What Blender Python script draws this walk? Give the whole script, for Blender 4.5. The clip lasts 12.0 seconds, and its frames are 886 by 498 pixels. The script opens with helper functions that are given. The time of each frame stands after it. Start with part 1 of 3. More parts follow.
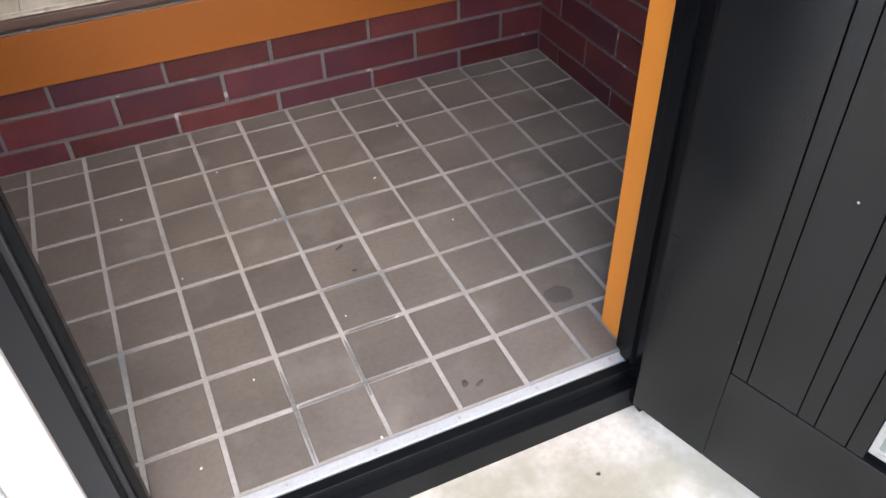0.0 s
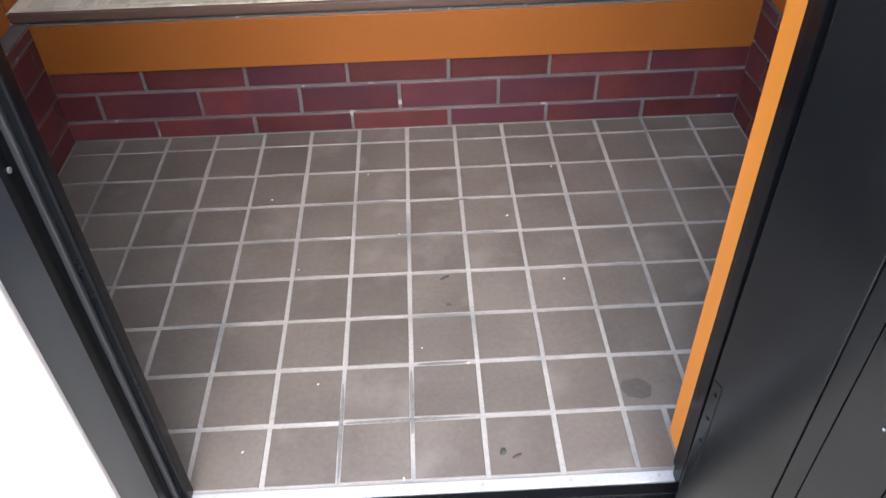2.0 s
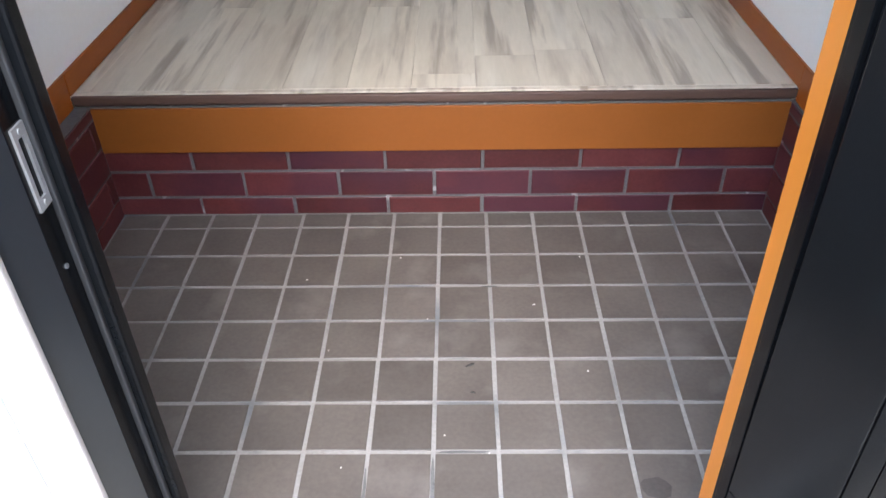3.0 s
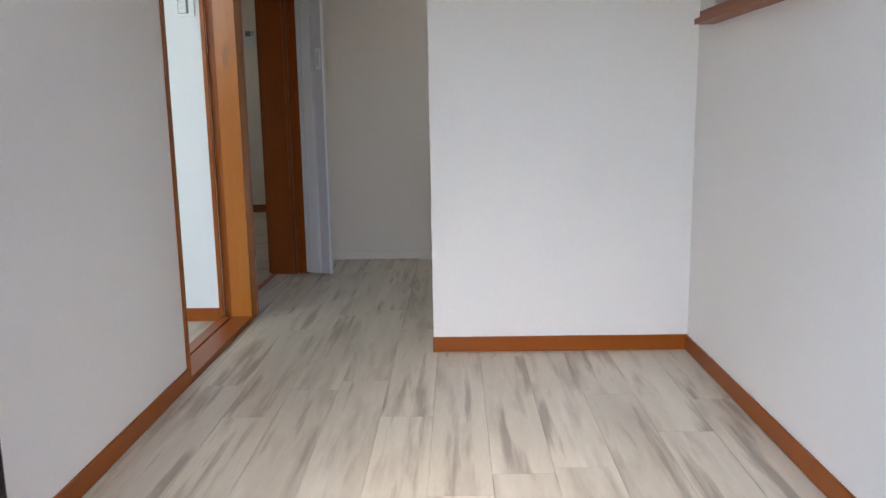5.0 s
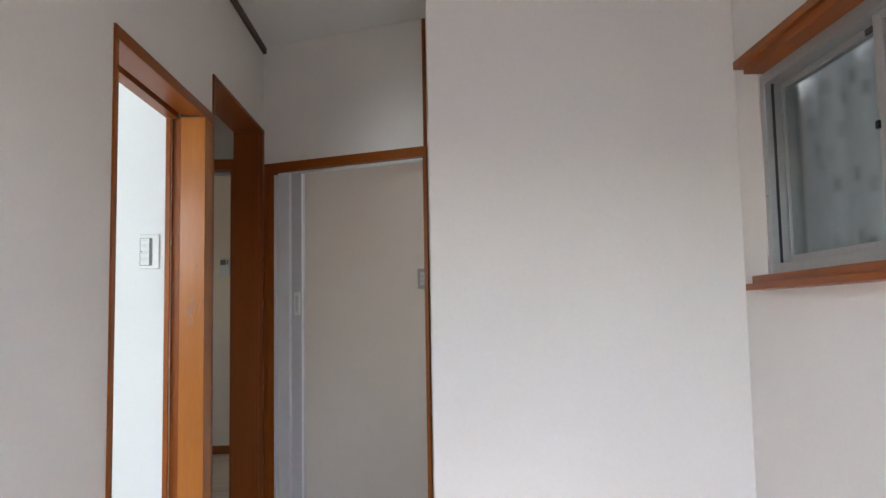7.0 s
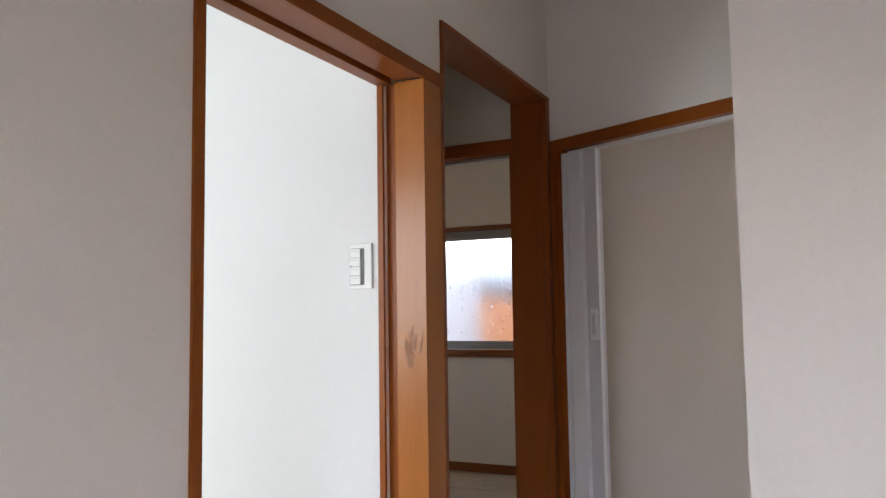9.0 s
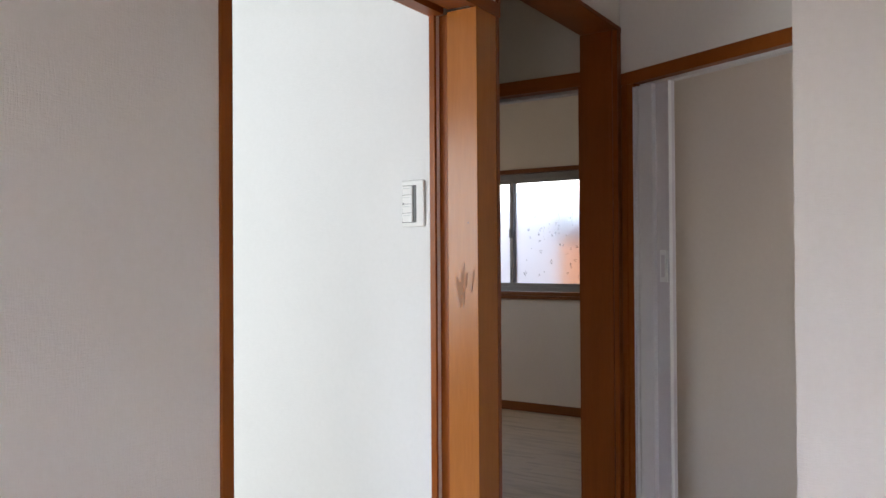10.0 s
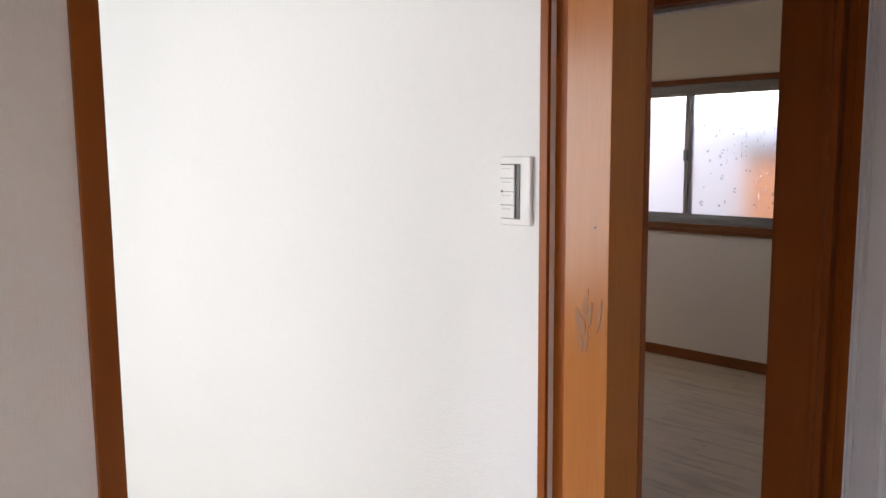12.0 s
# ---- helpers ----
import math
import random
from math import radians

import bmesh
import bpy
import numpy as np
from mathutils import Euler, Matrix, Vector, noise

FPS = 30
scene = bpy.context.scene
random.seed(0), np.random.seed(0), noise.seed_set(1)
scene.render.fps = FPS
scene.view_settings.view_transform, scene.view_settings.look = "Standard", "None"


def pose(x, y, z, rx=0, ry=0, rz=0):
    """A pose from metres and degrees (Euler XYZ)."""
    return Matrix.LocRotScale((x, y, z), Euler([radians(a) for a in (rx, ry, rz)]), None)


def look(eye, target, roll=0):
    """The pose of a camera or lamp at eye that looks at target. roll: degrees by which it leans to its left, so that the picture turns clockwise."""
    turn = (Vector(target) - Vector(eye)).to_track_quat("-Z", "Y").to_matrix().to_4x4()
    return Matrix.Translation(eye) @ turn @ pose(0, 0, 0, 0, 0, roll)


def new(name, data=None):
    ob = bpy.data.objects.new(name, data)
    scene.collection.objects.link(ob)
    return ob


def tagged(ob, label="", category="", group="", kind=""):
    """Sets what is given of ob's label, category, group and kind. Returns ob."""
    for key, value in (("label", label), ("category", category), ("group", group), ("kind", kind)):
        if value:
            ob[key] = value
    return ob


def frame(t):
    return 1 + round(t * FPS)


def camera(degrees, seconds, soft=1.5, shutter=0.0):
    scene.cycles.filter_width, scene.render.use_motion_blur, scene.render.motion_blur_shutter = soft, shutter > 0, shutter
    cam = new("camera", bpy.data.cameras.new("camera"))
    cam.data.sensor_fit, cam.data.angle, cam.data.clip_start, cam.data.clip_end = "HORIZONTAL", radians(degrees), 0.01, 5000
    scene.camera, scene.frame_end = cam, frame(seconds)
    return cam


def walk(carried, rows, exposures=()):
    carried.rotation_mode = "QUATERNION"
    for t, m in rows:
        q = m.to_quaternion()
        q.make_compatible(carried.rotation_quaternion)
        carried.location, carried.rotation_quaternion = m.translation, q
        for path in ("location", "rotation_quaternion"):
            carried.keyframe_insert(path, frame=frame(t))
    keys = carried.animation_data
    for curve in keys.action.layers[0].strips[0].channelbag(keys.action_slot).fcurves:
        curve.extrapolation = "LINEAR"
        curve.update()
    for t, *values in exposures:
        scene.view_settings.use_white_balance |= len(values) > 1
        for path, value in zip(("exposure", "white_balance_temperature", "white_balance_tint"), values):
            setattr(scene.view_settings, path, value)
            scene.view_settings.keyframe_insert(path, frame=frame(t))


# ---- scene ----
cam = camera(59.0, 12.0, soft=1.5)
# seconds, x, y, z, pitch, yaw, roll
PATH = [
    (0.0, -0.202, -1.601, 0.976, -40.99, -23.50, -1.53),
    (0.5, -0.105, -1.570, 0.997, -42.23, -20.44, -1.54),
    (1.0, 0.007, -1.583, 1.021, -42.34, -12.56, -1.66),
    (1.5, 0.030, -1.579, 1.029, -42.21, -5.00, -1.55),
    (2.0, 0.039, -1.587, 1.062, -41.72, -1.45, -1.66),
    (2.5, 0.044, -1.594, 1.061, -39.74, 0.94, -1.27),
    (2.7, 0.045, -1.589, 1.083, -38.86, 1.45, -1.28),
    (4.3, 0.086, -1.649, 1.173, -18.44, 1.43, -1.07),
    (4.5, 0.058, -1.602, 1.179, -15.21, 1.05, -0.91),
    (5.0, 0.013, -1.477, 1.188, -10.03, 1.05, -0.95),
    (5.5, -0.046, -1.236, 1.313, -4.59, 1.12, -1.06),
    (6.0, -0.085, -1.218, 1.365, -0.43, 0.67, -1.07),
    (6.5, -0.096, -1.168, 1.355, 3.92, -0.76, -0.99),
    (6.7, -0.092, -1.124, 1.363, 4.85, -1.40, -1.03),
    (8.5, -0.015, -0.124, 1.505, 4.40, 14.59, -1.27),
    (9.0, 0.047, -0.024, 1.504, 4.63, 26.39, -0.86),
    (9.5, 0.093, 0.021, 1.498, 3.37, 31.70, -0.43),
    (10.0, 0.105, 0.065, 1.490, 0.58, 33.04, -0.36),
    (10.5, 0.115, 0.122, 1.541, -2.94, 33.84, -0.27),
    (11.0, -0.033, 0.358, 1.495, -5.34, 35.54, -0.27),
    (11.5, -0.150, 0.566, 1.687, -6.52, 39.26, -0.35),
    (12.0, -0.164, 0.654, 1.690, -6.98, 45.67, -0.44),
]
walk(cam, [(t, pose(x, y, z, 90 + p, 0, w) @ pose(0, 0, 0, 0, 0, r)) for t, x, y, z, p, w, r in PATH],
     exposures=[(0.0, 2.88, 7100, 11), (0.5, 3.4, 6800, 11), (1.5, 3.38, 6800, 10), (2.5, 3.2, 6600, 9), (4.5, 3.42, 6450, 8), (5.0, 3.36, 6850, 10), (5.5, 3.5, 7100, 11), (6.5, 3.7, 7000, 12), (8.5, 3.64, 7250, 16), (9.5, 3.53, 7400, 18), (10.5, 3.53, 7250, 17), (12.0, 3.55, 7800, 23)])

# ---- world and large lights ----
world = bpy.data.worlds.new("sky")
scene.world = world
world.use_nodes = True
wn = world.node_tree
sky = wn.nodes.new("ShaderNodeTexSky")
sky.sky_type = "NISHITA"
sky.sun_disc = False
sky.sun_elevation, sky.sun_rotation = radians(52), radians(180)
wn.links.new(sky.outputs["Color"], wn.nodes["Background"].inputs["Color"])
wn.nodes["Background"].inputs["Strength"].default_value = 0.15
sun_data = bpy.data.lights.new("sun", "SUN")
sun_data.energy, sun_data.angle, sun_data.color = 0.6, radians(64), (1.0, 0.98, 0.95)
sun = new("sun", sun_data)
sun.matrix_world = look((0.0, -6.0, 7.68), (0, 0, 0))


def area_light(name, eye, target, w, h, watts, color=(0.9, 0.95, 1.0)):
    d = bpy.data.lights.new(name, "AREA")
    d.shape, d.size, d.size_y, d.energy, d.color = "RECTANGLE", w, h, watts, color
    ob = new(name, d)
    ob.matrix_world = look(eye, target)
    return ob


area_light("window_light_front_room", (-2.4, -0.92, 1.5), (-1.7, 1.2, 0.5), 1.6, 1.5, 5.8, (0.72, 0.88, 1.0))
# Fill lamp added at an unseen opening to brighten the back room
area_light("window_light_back_room", (-3.78, 4.0, 1.75), (-1.0, 4.0, 1.0), 0.5, 0.6, 0.33, (1.0, 0.92, 0.80))
# Added lamp in an assumed, unseen opening; lifts the washroom wall
area_light("window_light_washroom", (0.84, 2.71, 1.8), (-0.8, 2.85, 1.3), 0.45, 0.55, 0.13, (0.95, 0.97, 1.0))

# ---- materials ----
def surf(name, a, b, rough=0.6, big=3.0, fine=60.0, mix=0.5, bump=0.1, metal=0.0, stretch=(1, 1, 1), spread=0.0, depth=0.002, gloss=0.12, spec=0.5):
    """A surface between two colours, uneven at a large and a fine scale, with fine relief."""
    m = bpy.data.materials.new(name)
    m.use_nodes = True
    n, l = m.node_tree.nodes, m.node_tree.links
    bsdf = n["Principled BSDF"]
    tc, mp, info = n.new("ShaderNodeTexCoord"), n.new("ShaderNodeMapping"), n.new("ShaderNodeObjectInfo")
    off = n.new("ShaderNodeMath")
    off.operation = "MULTIPLY"
    off.inputs[1].default_value = 37.0
    l.new(info.outputs["Random"], off.inputs[0])
    l.new(off.outputs[0], mp.inputs["Location"])
    mp.inputs["Scale"].default_value = stretch
    l.new(tc.outputs["Object"], mp.inputs["Vector"])
    n1, n2 = n.new("ShaderNodeTexNoise"), n.new("ShaderNodeTexNoise")
    n1.inputs["Scale"].default_value, n2.inputs["Scale"].default_value = big, fine
    n1.inputs["Detail"].default_value, n2.inputs["Detail"].default_value = 4, 3
    for t in (n1, n2):
        l.new(mp.outputs[0], t.inputs["Vector"])
    add = n.new("ShaderNodeMix")
    add.inputs["Factor"].default_value = mix
    l.new(n1.outputs["Fac"], add.inputs["A"])
    l.new(n2.outputs["Fac"], add.inputs["B"])
    ramp = n.new("ShaderNodeValToRGB")
    ramp.color_ramp.elements[0].position, ramp.color_ramp.elements[1].position = 0.32, 0.68
    ramp.color_ramp.elements[0].color, ramp.color_ramp.elements[1].color = (*a, 1), (*b, 1)
    l.new(add.outputs["Result"], ramp.inputs["Fac"])
    col = ramp.outputs["Color"]
    if spread:
        hsv, mr = n.new("ShaderNodeHueSaturation"), n.new("ShaderNodeMapRange")
        mr.inputs["To Min"].default_value, mr.inputs["To Max"].default_value = 1 - spread, 1 + spread
        l.new(info.outputs["Random"], mr.inputs["Value"])
        l.new(mr.outputs[0], hsv.inputs["Value"])
        l.new(col, hsv.inputs["Color"])
        col = hsv.outputs["Color"]
    l.new(col, bsdf.inputs["Base Color"])
    mr = n.new("ShaderNodeMapRange")
    mr.inputs["To Min"].default_value, mr.inputs["To Max"].default_value = max(0.02, rough - gloss), min(1, rough + gloss)
    l.new(n1.outputs["Fac"], mr.inputs["Value"])
    l.new(mr.outputs[0], bsdf.inputs["Roughness"])
    bsdf.inputs["Metallic"].default_value = metal
    bsdf.inputs["Specular IOR Level"].default_value = spec
    if bump:
        bp = n.new("ShaderNodeBump")
        bp.inputs["Strength"].default_value, bp.inputs["Distance"].default_value = bump, depth
        l.new(add.outputs["Result"], bp.inputs["Height"])
        l.new(bp.outputs[0], bsdf.inputs["Normal"])
    return m


def wallpaper(name, a, b):
    """Vinyl wallpaper with a fine woven relief."""
    m = surf(name, a, b, rough=0.75, big=1.2, fine=90, mix=0.3, bump=0.0, gloss=0.08)
    n, l = m.node_tree.nodes, m.node_tree.links
    bsdf = n["Principled BSDF"]
    tc = n.new("ShaderNodeTexCoord")
    hs = []
    for sc in ((90, 90, 520), (420, 420, 60)):
        mp, no = n.new("ShaderNodeMapping"), n.new("ShaderNodeTexNoise")
        mp.inputs["Scale"].default_value = sc
        no.inputs["Scale"].default_value, no.inputs["Detail"].default_value = 1.0, 2
        l.new(tc.outputs["Object"], mp.inputs["Vector"])
        l.new(mp.outputs[0], no.inputs["Vector"])
        hs.append(no)
    ad = n.new("ShaderNodeMath")
    l.new(hs[0].outputs["Fac"], ad.inputs[0])
    l.new(hs[1].outputs["Fac"], ad.inputs[1])
    bp = n.new("ShaderNodeBump")
    bp.inputs["Strength"].default_value, bp.inputs["Distance"].default_value = 0.35, 0.0012
    l.new(ad.outputs[0], bp.inputs["Height"])
    l.new(bp.outputs[0], bsdf.inputs["Normal"])
    return m


def stained(m, color, scale, low, high, strength=0.7, stretch=(1, 1, 1)):
    """Lays streaks or blotches of a colour over a material."""
    n, l = m.node_tree.nodes, m.node_tree.links
    bsdf = n["Principled BSDF"]
    src = bsdf.inputs["Base Color"].links[0].from_socket
    tc, mp, no, mr = n.new("ShaderNodeTexCoord"), n.new("ShaderNodeMapping"), n.new("ShaderNodeTexNoise"), n.new("ShaderNodeMapRange")
    info, off = n.new("ShaderNodeObjectInfo"), n.new("ShaderNodeMath")
    off.operation = "MULTIPLY"
    off.inputs[1].default_value = 91.0
    l.new(info.outputs["Random"], off.inputs[0])
    l.new(off.outputs[0], mp.inputs["Location"])
    mp.inputs["Scale"].default_value = stretch
    no.inputs["Scale"].default_value, no.inputs["Detail"].default_value = scale, 5
    l.new(tc.outputs["Object"], mp.inputs["Vector"])
    l.new(mp.outputs[0], no.inputs["Vector"])
    mr.inputs["From Min"].default_value, mr.inputs["From Max"].default_value = low, high
    mr.inputs["To Max"].default_value = strength
    l.new(no.outputs["Fac"], mr.inputs["Value"])
    mx = n.new("ShaderNodeMix")
    mx.data_type = "RGBA"
    l.new(mr.outputs[0], mx.inputs["Factor"])
    l.new(src, mx.inputs[6])
    mx.inputs[7].default_value = (*color, 1)
    l.new(mx.outputs[2], bsdf.inputs["Base Color"])
    return m


def clear_glass(name, rough, color=(0.95, 0.97, 0.97), relief=0.0):
    m = bpy.data.materials.new(name)
    m.use_nodes = True
    n, l = m.node_tree.nodes, m.node_tree.links
    b = n["Principled BSDF"]
    b.inputs["Base Color"].default_value = (*color, 1)
    b.inputs["Roughness"].default_value, b.inputs["Transmission Weight"].default_value, b.inputs["IOR"].default_value = rough, 1.0, 1.45
    if relief:
        no, bp = n.new("ShaderNodeTexNoise"), n.new("ShaderNodeBump")
        no.inputs["Scale"].default_value = 180
        bp.inputs["Strength"].default_value, bp.inputs["Distance"].default_value = relief, 0.001
        l.new(no.outputs["Fac"], bp.inputs["Height"])
        l.new(bp.outputs[0], b.inputs["Normal"])
    return m


PAPER = wallpaper("wallpaper_cream", (0.82, 0.77, 0.72), (0.87, 0.825, 0.78))
PAPER_BEIGE = wallpaper("wallpaper_beige", (0.79, 0.715, 0.635), (0.845, 0.775, 0.695))
# Cream paper toned down so its colour holds the back room's dimness
PAPER_DIM = wallpaper("wallpaper_tan", (0.62, 0.55, 0.455), (0.68, 0.61, 0.515))
PAPER_WHITE = wallpaper("wallpaper_white", (0.80, 0.81, 0.81), (0.85, 0.855, 0.86))
CEIL = wallpaper("ceiling_paper", (0.78, 0.77, 0.75), (0.83, 0.82, 0.80))
TILE = stained(surf("brown_tile", (0.085, 0.071, 0.062), (0.13, 0.11, 0.096), rough=0.5, big=7, fine=120, mix=0.35, bump=0.12, spread=0.12, gloss=0.15),
               (0.22, 0.193, 0.177), 9, 0.57, 0.72, 0.32)
GROUT = stained(surf("grey_grout", (0.225, 0.21, 0.197), (0.33, 0.31, 0.295), rough=0.85, big=9, fine=150, bump=0.3), (0.13, 0.14, 0.15), 4.5, 0.54, 0.66, 0.8)
MORTAR = stained(surf("mortar", (0.085, 0.078, 0.076), (0.15, 0.14, 0.136), rough=0.9, big=14, fine=200, bump=0.4), (0.34, 0.32, 0.31), 30, 0.63, 0.70, 0.8)
BRICK = stained(surf("glazed_brick", (0.070, 0.014, 0.0145), (0.116, 0.0275, 0.0265), rough=0.46, big=8, fine=140, mix=0.3, bump=0.08, spread=0.3, gloss=0.15, spec=0.35),
                (0.045, 0.014, 0.026), 2.2, 0.48, 0.58, 0.6)
ORANGE = surf("orange_paint", (0.58, 0.185, 0.024), (0.63, 0.205, 0.029), rough=0.42, big=5, fine=90, mix=0.3, bump=0.04, gloss=0.08)
WOOD = surf("stained_wood", (0.26, 0.063, 0.009), (0.33, 0.086, 0.013), rough=0.33, spec=0.22, big=2, fine=22, mix=0.35, bump=0.03, stretch=(9, 9, 0.7), gloss=0.1)
WOOD_H = surf("stained_wood_along", (0.26, 0.063, 0.009), (0.33, 0.086, 0.013), rough=0.33, spec=0.22, big=2, fine=22, mix=0.35, bump=0.03, stretch=(9, 0.7, 9), gloss=0.1)
WOOD_X = surf("stained_wood_across", (0.26, 0.063, 0.009), (0.33, 0.086, 0.013), rough=0.33, spec=0.22, big=2, fine=22, mix=0.35, bump=0.03, stretch=(0.7, 9, 9), gloss=0.1)
# The stained wood again, darkened mostly to carry the rear doorways' shade
WOOD_SHADE = surf("dark_stained_wood", (0.215, 0.052, 0.0085), (0.275, 0.070, 0.012), rough=0.33, spec=0.22, big=2, fine=22, mix=0.35, bump=0.03, stretch=(9, 9, 0.7), gloss=0.1)
WOOD_SHADE_H = surf("dark_stained_wood_along", (0.215, 0.052, 0.0085), (0.275, 0.070, 0.012), rough=0.33, spec=0.22, big=2, fine=22, mix=0.35, bump=0.03, stretch=(9, 0.7, 9), gloss=0.1)
# Darker still: the back room's dimness is put into its trim colour
WOOD_SHADE_X = surf("dark_stained_wood_across", (0.15, 0.048, 0.013), (0.20, 0.066, 0.018), rough=0.36, spec=0.22, big=2, fine=22, mix=0.35, bump=0.03, stretch=(0.7, 9, 9), gloss=0.1)
OBSCURED = surf("obscured_glass", (0.15, 0.165, 0.145), (0.21, 0.225, 0.20), rough=0.18, big=12, fine=160, bump=0.25)
CREAM_TRIM = surf("cream_trim_paint", (0.42, 0.37, 0.335), (0.50, 0.45, 0.41), rough=0.55, big=6, fine=90, bump=0.05)
# Darker version of the orange paint, for the step board
STEP_PAINT = surf("ochre_paint", (0.232, 0.069, 0.0105), (0.262, 0.079, 0.013), spec=0.3, rough=0.5, big=5, fine=90, mix=0.3, bump=0.04, gloss=0.08)
POST_WOOD = surf("varnished_wood", (0.39, 0.122, 0.019), (0.49, 0.162, 0.027), rough=0.24, spec=0.4, big=2, fine=22, mix=0.35, bump=0.05, stretch=(9, 9, 0.7), gloss=0.1)
PLANK = stained(surf("pale_plank", (0.54, 0.472, 0.378), (0.65, 0.580, 0.475), rough=0.42, big=3, fine=26, mix=0.3, bump=0.04, stretch=(5, 0.7, 5), spread=0.06),
                (0.36, 0.295, 0.23), 2.4, 0.51, 0.68, 0.7, stretch=(7.5, 0.95, 7.5))
PLANK = stained(PLANK, (0.285, 0.228, 0.175), 2.0, 0.56, 0.67, 0.8, stretch=(12, 0.8, 12))
PLANK = stained(PLANK, (0.72, 0.66, 0.565), 1.6, 0.56, 0.70, 0.5, stretch=(9, 0.6, 9))
PLANK_GREY = stained(surf("grey_plank", (0.48, 0.375, 0.255), (0.57, 0.455, 0.32), rough=0.6, spec=0.25, big=3, fine=26, bump=0.05, stretch=(0.6, 5, 5)),
                     (0.24, 0.20, 0.15), 2.4, 0.50, 0.72, 0.5, stretch=(1.1, 6, 6))
NOSE = surf("dark_nosing", (0.070, 0.037, 0.026), (0.105, 0.057, 0.041), rough=0.5, big=3, fine=60, bump=0.05, stretch=(0.7, 9, 9))


def speckled(m, color, scale, size):
    """Scatters tiny pale specks of dust and paint over a material."""
    n, l = m.node_tree.nodes, m.node_tree.links
    bsdf = n["Principled BSDF"]
    src = bsdf.inputs["Base Color"].links[0].from_socket
    tc, vo, no, mul, lt, mx = (n.new("ShaderNode" + k) for k in ("TexCoord", "TexVoronoi", "TexNoise", "Math", "MapRange", "Mix"))
    vo.inputs["Scale"].default_value = scale
    no.inputs["Scale"].default_value = 2.5
    l.new(tc.outputs["Object"], vo.inputs["Vector"])
    l.new(tc.outputs["Object"], no.inputs["Vector"])
    mul.operation = "MULTIPLY"
    mul.inputs[1].default_value = size * 2
    l.new(no.outputs["Fac"], mul.inputs[0])
    l.new(vo.outputs["Distance"], lt.inputs["Value"])
    lt.inputs["From Min"].default_value = 0.0
    l.new(mul.outputs[0], lt.inputs["From Max"])
    lt.inputs["To Min"].default_value, lt.inputs["To Max"].default_value = 1.0, 0.0
    mx.data_type = "RGBA"
    l.new(lt.outputs[0], mx.inputs["Factor"])
    l.new(src, mx.inputs[6])
    mx.inputs[7].default_value = (*color, 1)
    l.new(mx.outputs[2], bsdf.inputs["Base Color"])
    return m


BLACK = speckled(stained(surf("black_enamel", (0.004, 0.0042, 0.0046), (0.007, 0.0073, 0.008), rough=0.22, big=4, fine=220, bump=0.1, depth=0.0008, gloss=0.08, spec=0.3), (0.03, 0.05, 0.05), 6, 0.62, 0.85, 0.3), (0.45, 0.45, 0.43), 17.0, 0.03)
FRAME_GLOSS = surf("glossy_black_frame", (0.009, 0.0105, 0.013), (0.013, 0.015, 0.018), rough=0.3, big=4, fine=120, bump=0.04, gloss=0.1, spec=0.9)
FRAME_BLACK = surf("black_frame", (0.003, 0.0034, 0.004), (0.006, 0.0066, 0.0075), rough=0.2, big=4, fine=120, bump=0.04, gloss=0.1, spec=0.1)
STEEL = surf("brushed_aluminium", (0.40, 0.41, 0.425), (0.52, 0.53, 0.545), rough=0.4, big=6, fine=160, bump=0.04, metal=0.35)
ALU = surf("satin_aluminium", (0.36, 0.355, 0.345), (0.44, 0.43, 0.42), rough=0.42, big=4, fine=120, bump=0.03, metal=0.55)
# Darker aluminium for the back room window
ALU_DARK = surf("weathered_aluminium", (0.17, 0.163, 0.155), (0.24, 0.23, 0.22), rough=0.5, big=4, fine=120, bump=0.03, metal=0.3)
WHITE = surf("white_plastic", (0.78, 0.78, 0.77), (0.82, 0.82, 0.81), rough=0.35, big=5, fine=90, bump=0.0)
LILAC = surf("white_vinyl_slat", (0.76, 0.735, 0.745), (0.79, 0.765, 0.775), rough=0.4, big=5, fine=90, bump=0.02)
GREYP = surf("grey_plastic", (0.10, 0.105, 0.11), (0.13, 0.135, 0.14), rough=0.4, big=5, fine=90, bump=0.0)
STILE = surf("lilac_vinyl", (0.62, 0.585, 0.605), (0.65, 0.615, 0.635), rough=0.4, big=5, fine=90, bump=0.02)
PALEGREY = surf("pale_grey_plastic", (0.55, 0.58, 0.58), (0.60, 0.63, 0.63), rough=0.35, big=5, fine=90, bump=0.0)
CONCRETE = stained(surf("worn_concrete", (0.28, 0.248, 0.208), (0.47, 0.432, 0.38), rough=0.9, big=9, fine=90, mix=0.35, bump=0.4), (0.22, 0.205, 0.15), 5, 0.50, 0.64, 0.7)
SIDING = surf("white_siding", (0.78, 0.79, 0.79), (0.84, 0.85, 0.85), rough=0.6, big=3, fine=90, bump=0.05)
BEIGE = surf("beige_sealant", (0.40, 0.365, 0.345), (0.47, 0.43, 0.41), rough=0.5, big=5, fine=90, bump=0.05)
RUBBER = surf("black_rubber", (0.012, 0.012, 0.013), (0.02, 0.02, 0.021), rough=0.6, big=5, fine=90, bump=0.05)
CLOTH = surf("printed_curtain", (0.50, 0.57, 0.61), (0.72, 0.78, 0.82), rough=0.9, big=7, fine=80, mix=0.15, bump=0.1, stretch=(0.2, 3.0, 0.25))
cn, cl = CLOTH.node_tree.nodes, CLOTH.node_tree.links
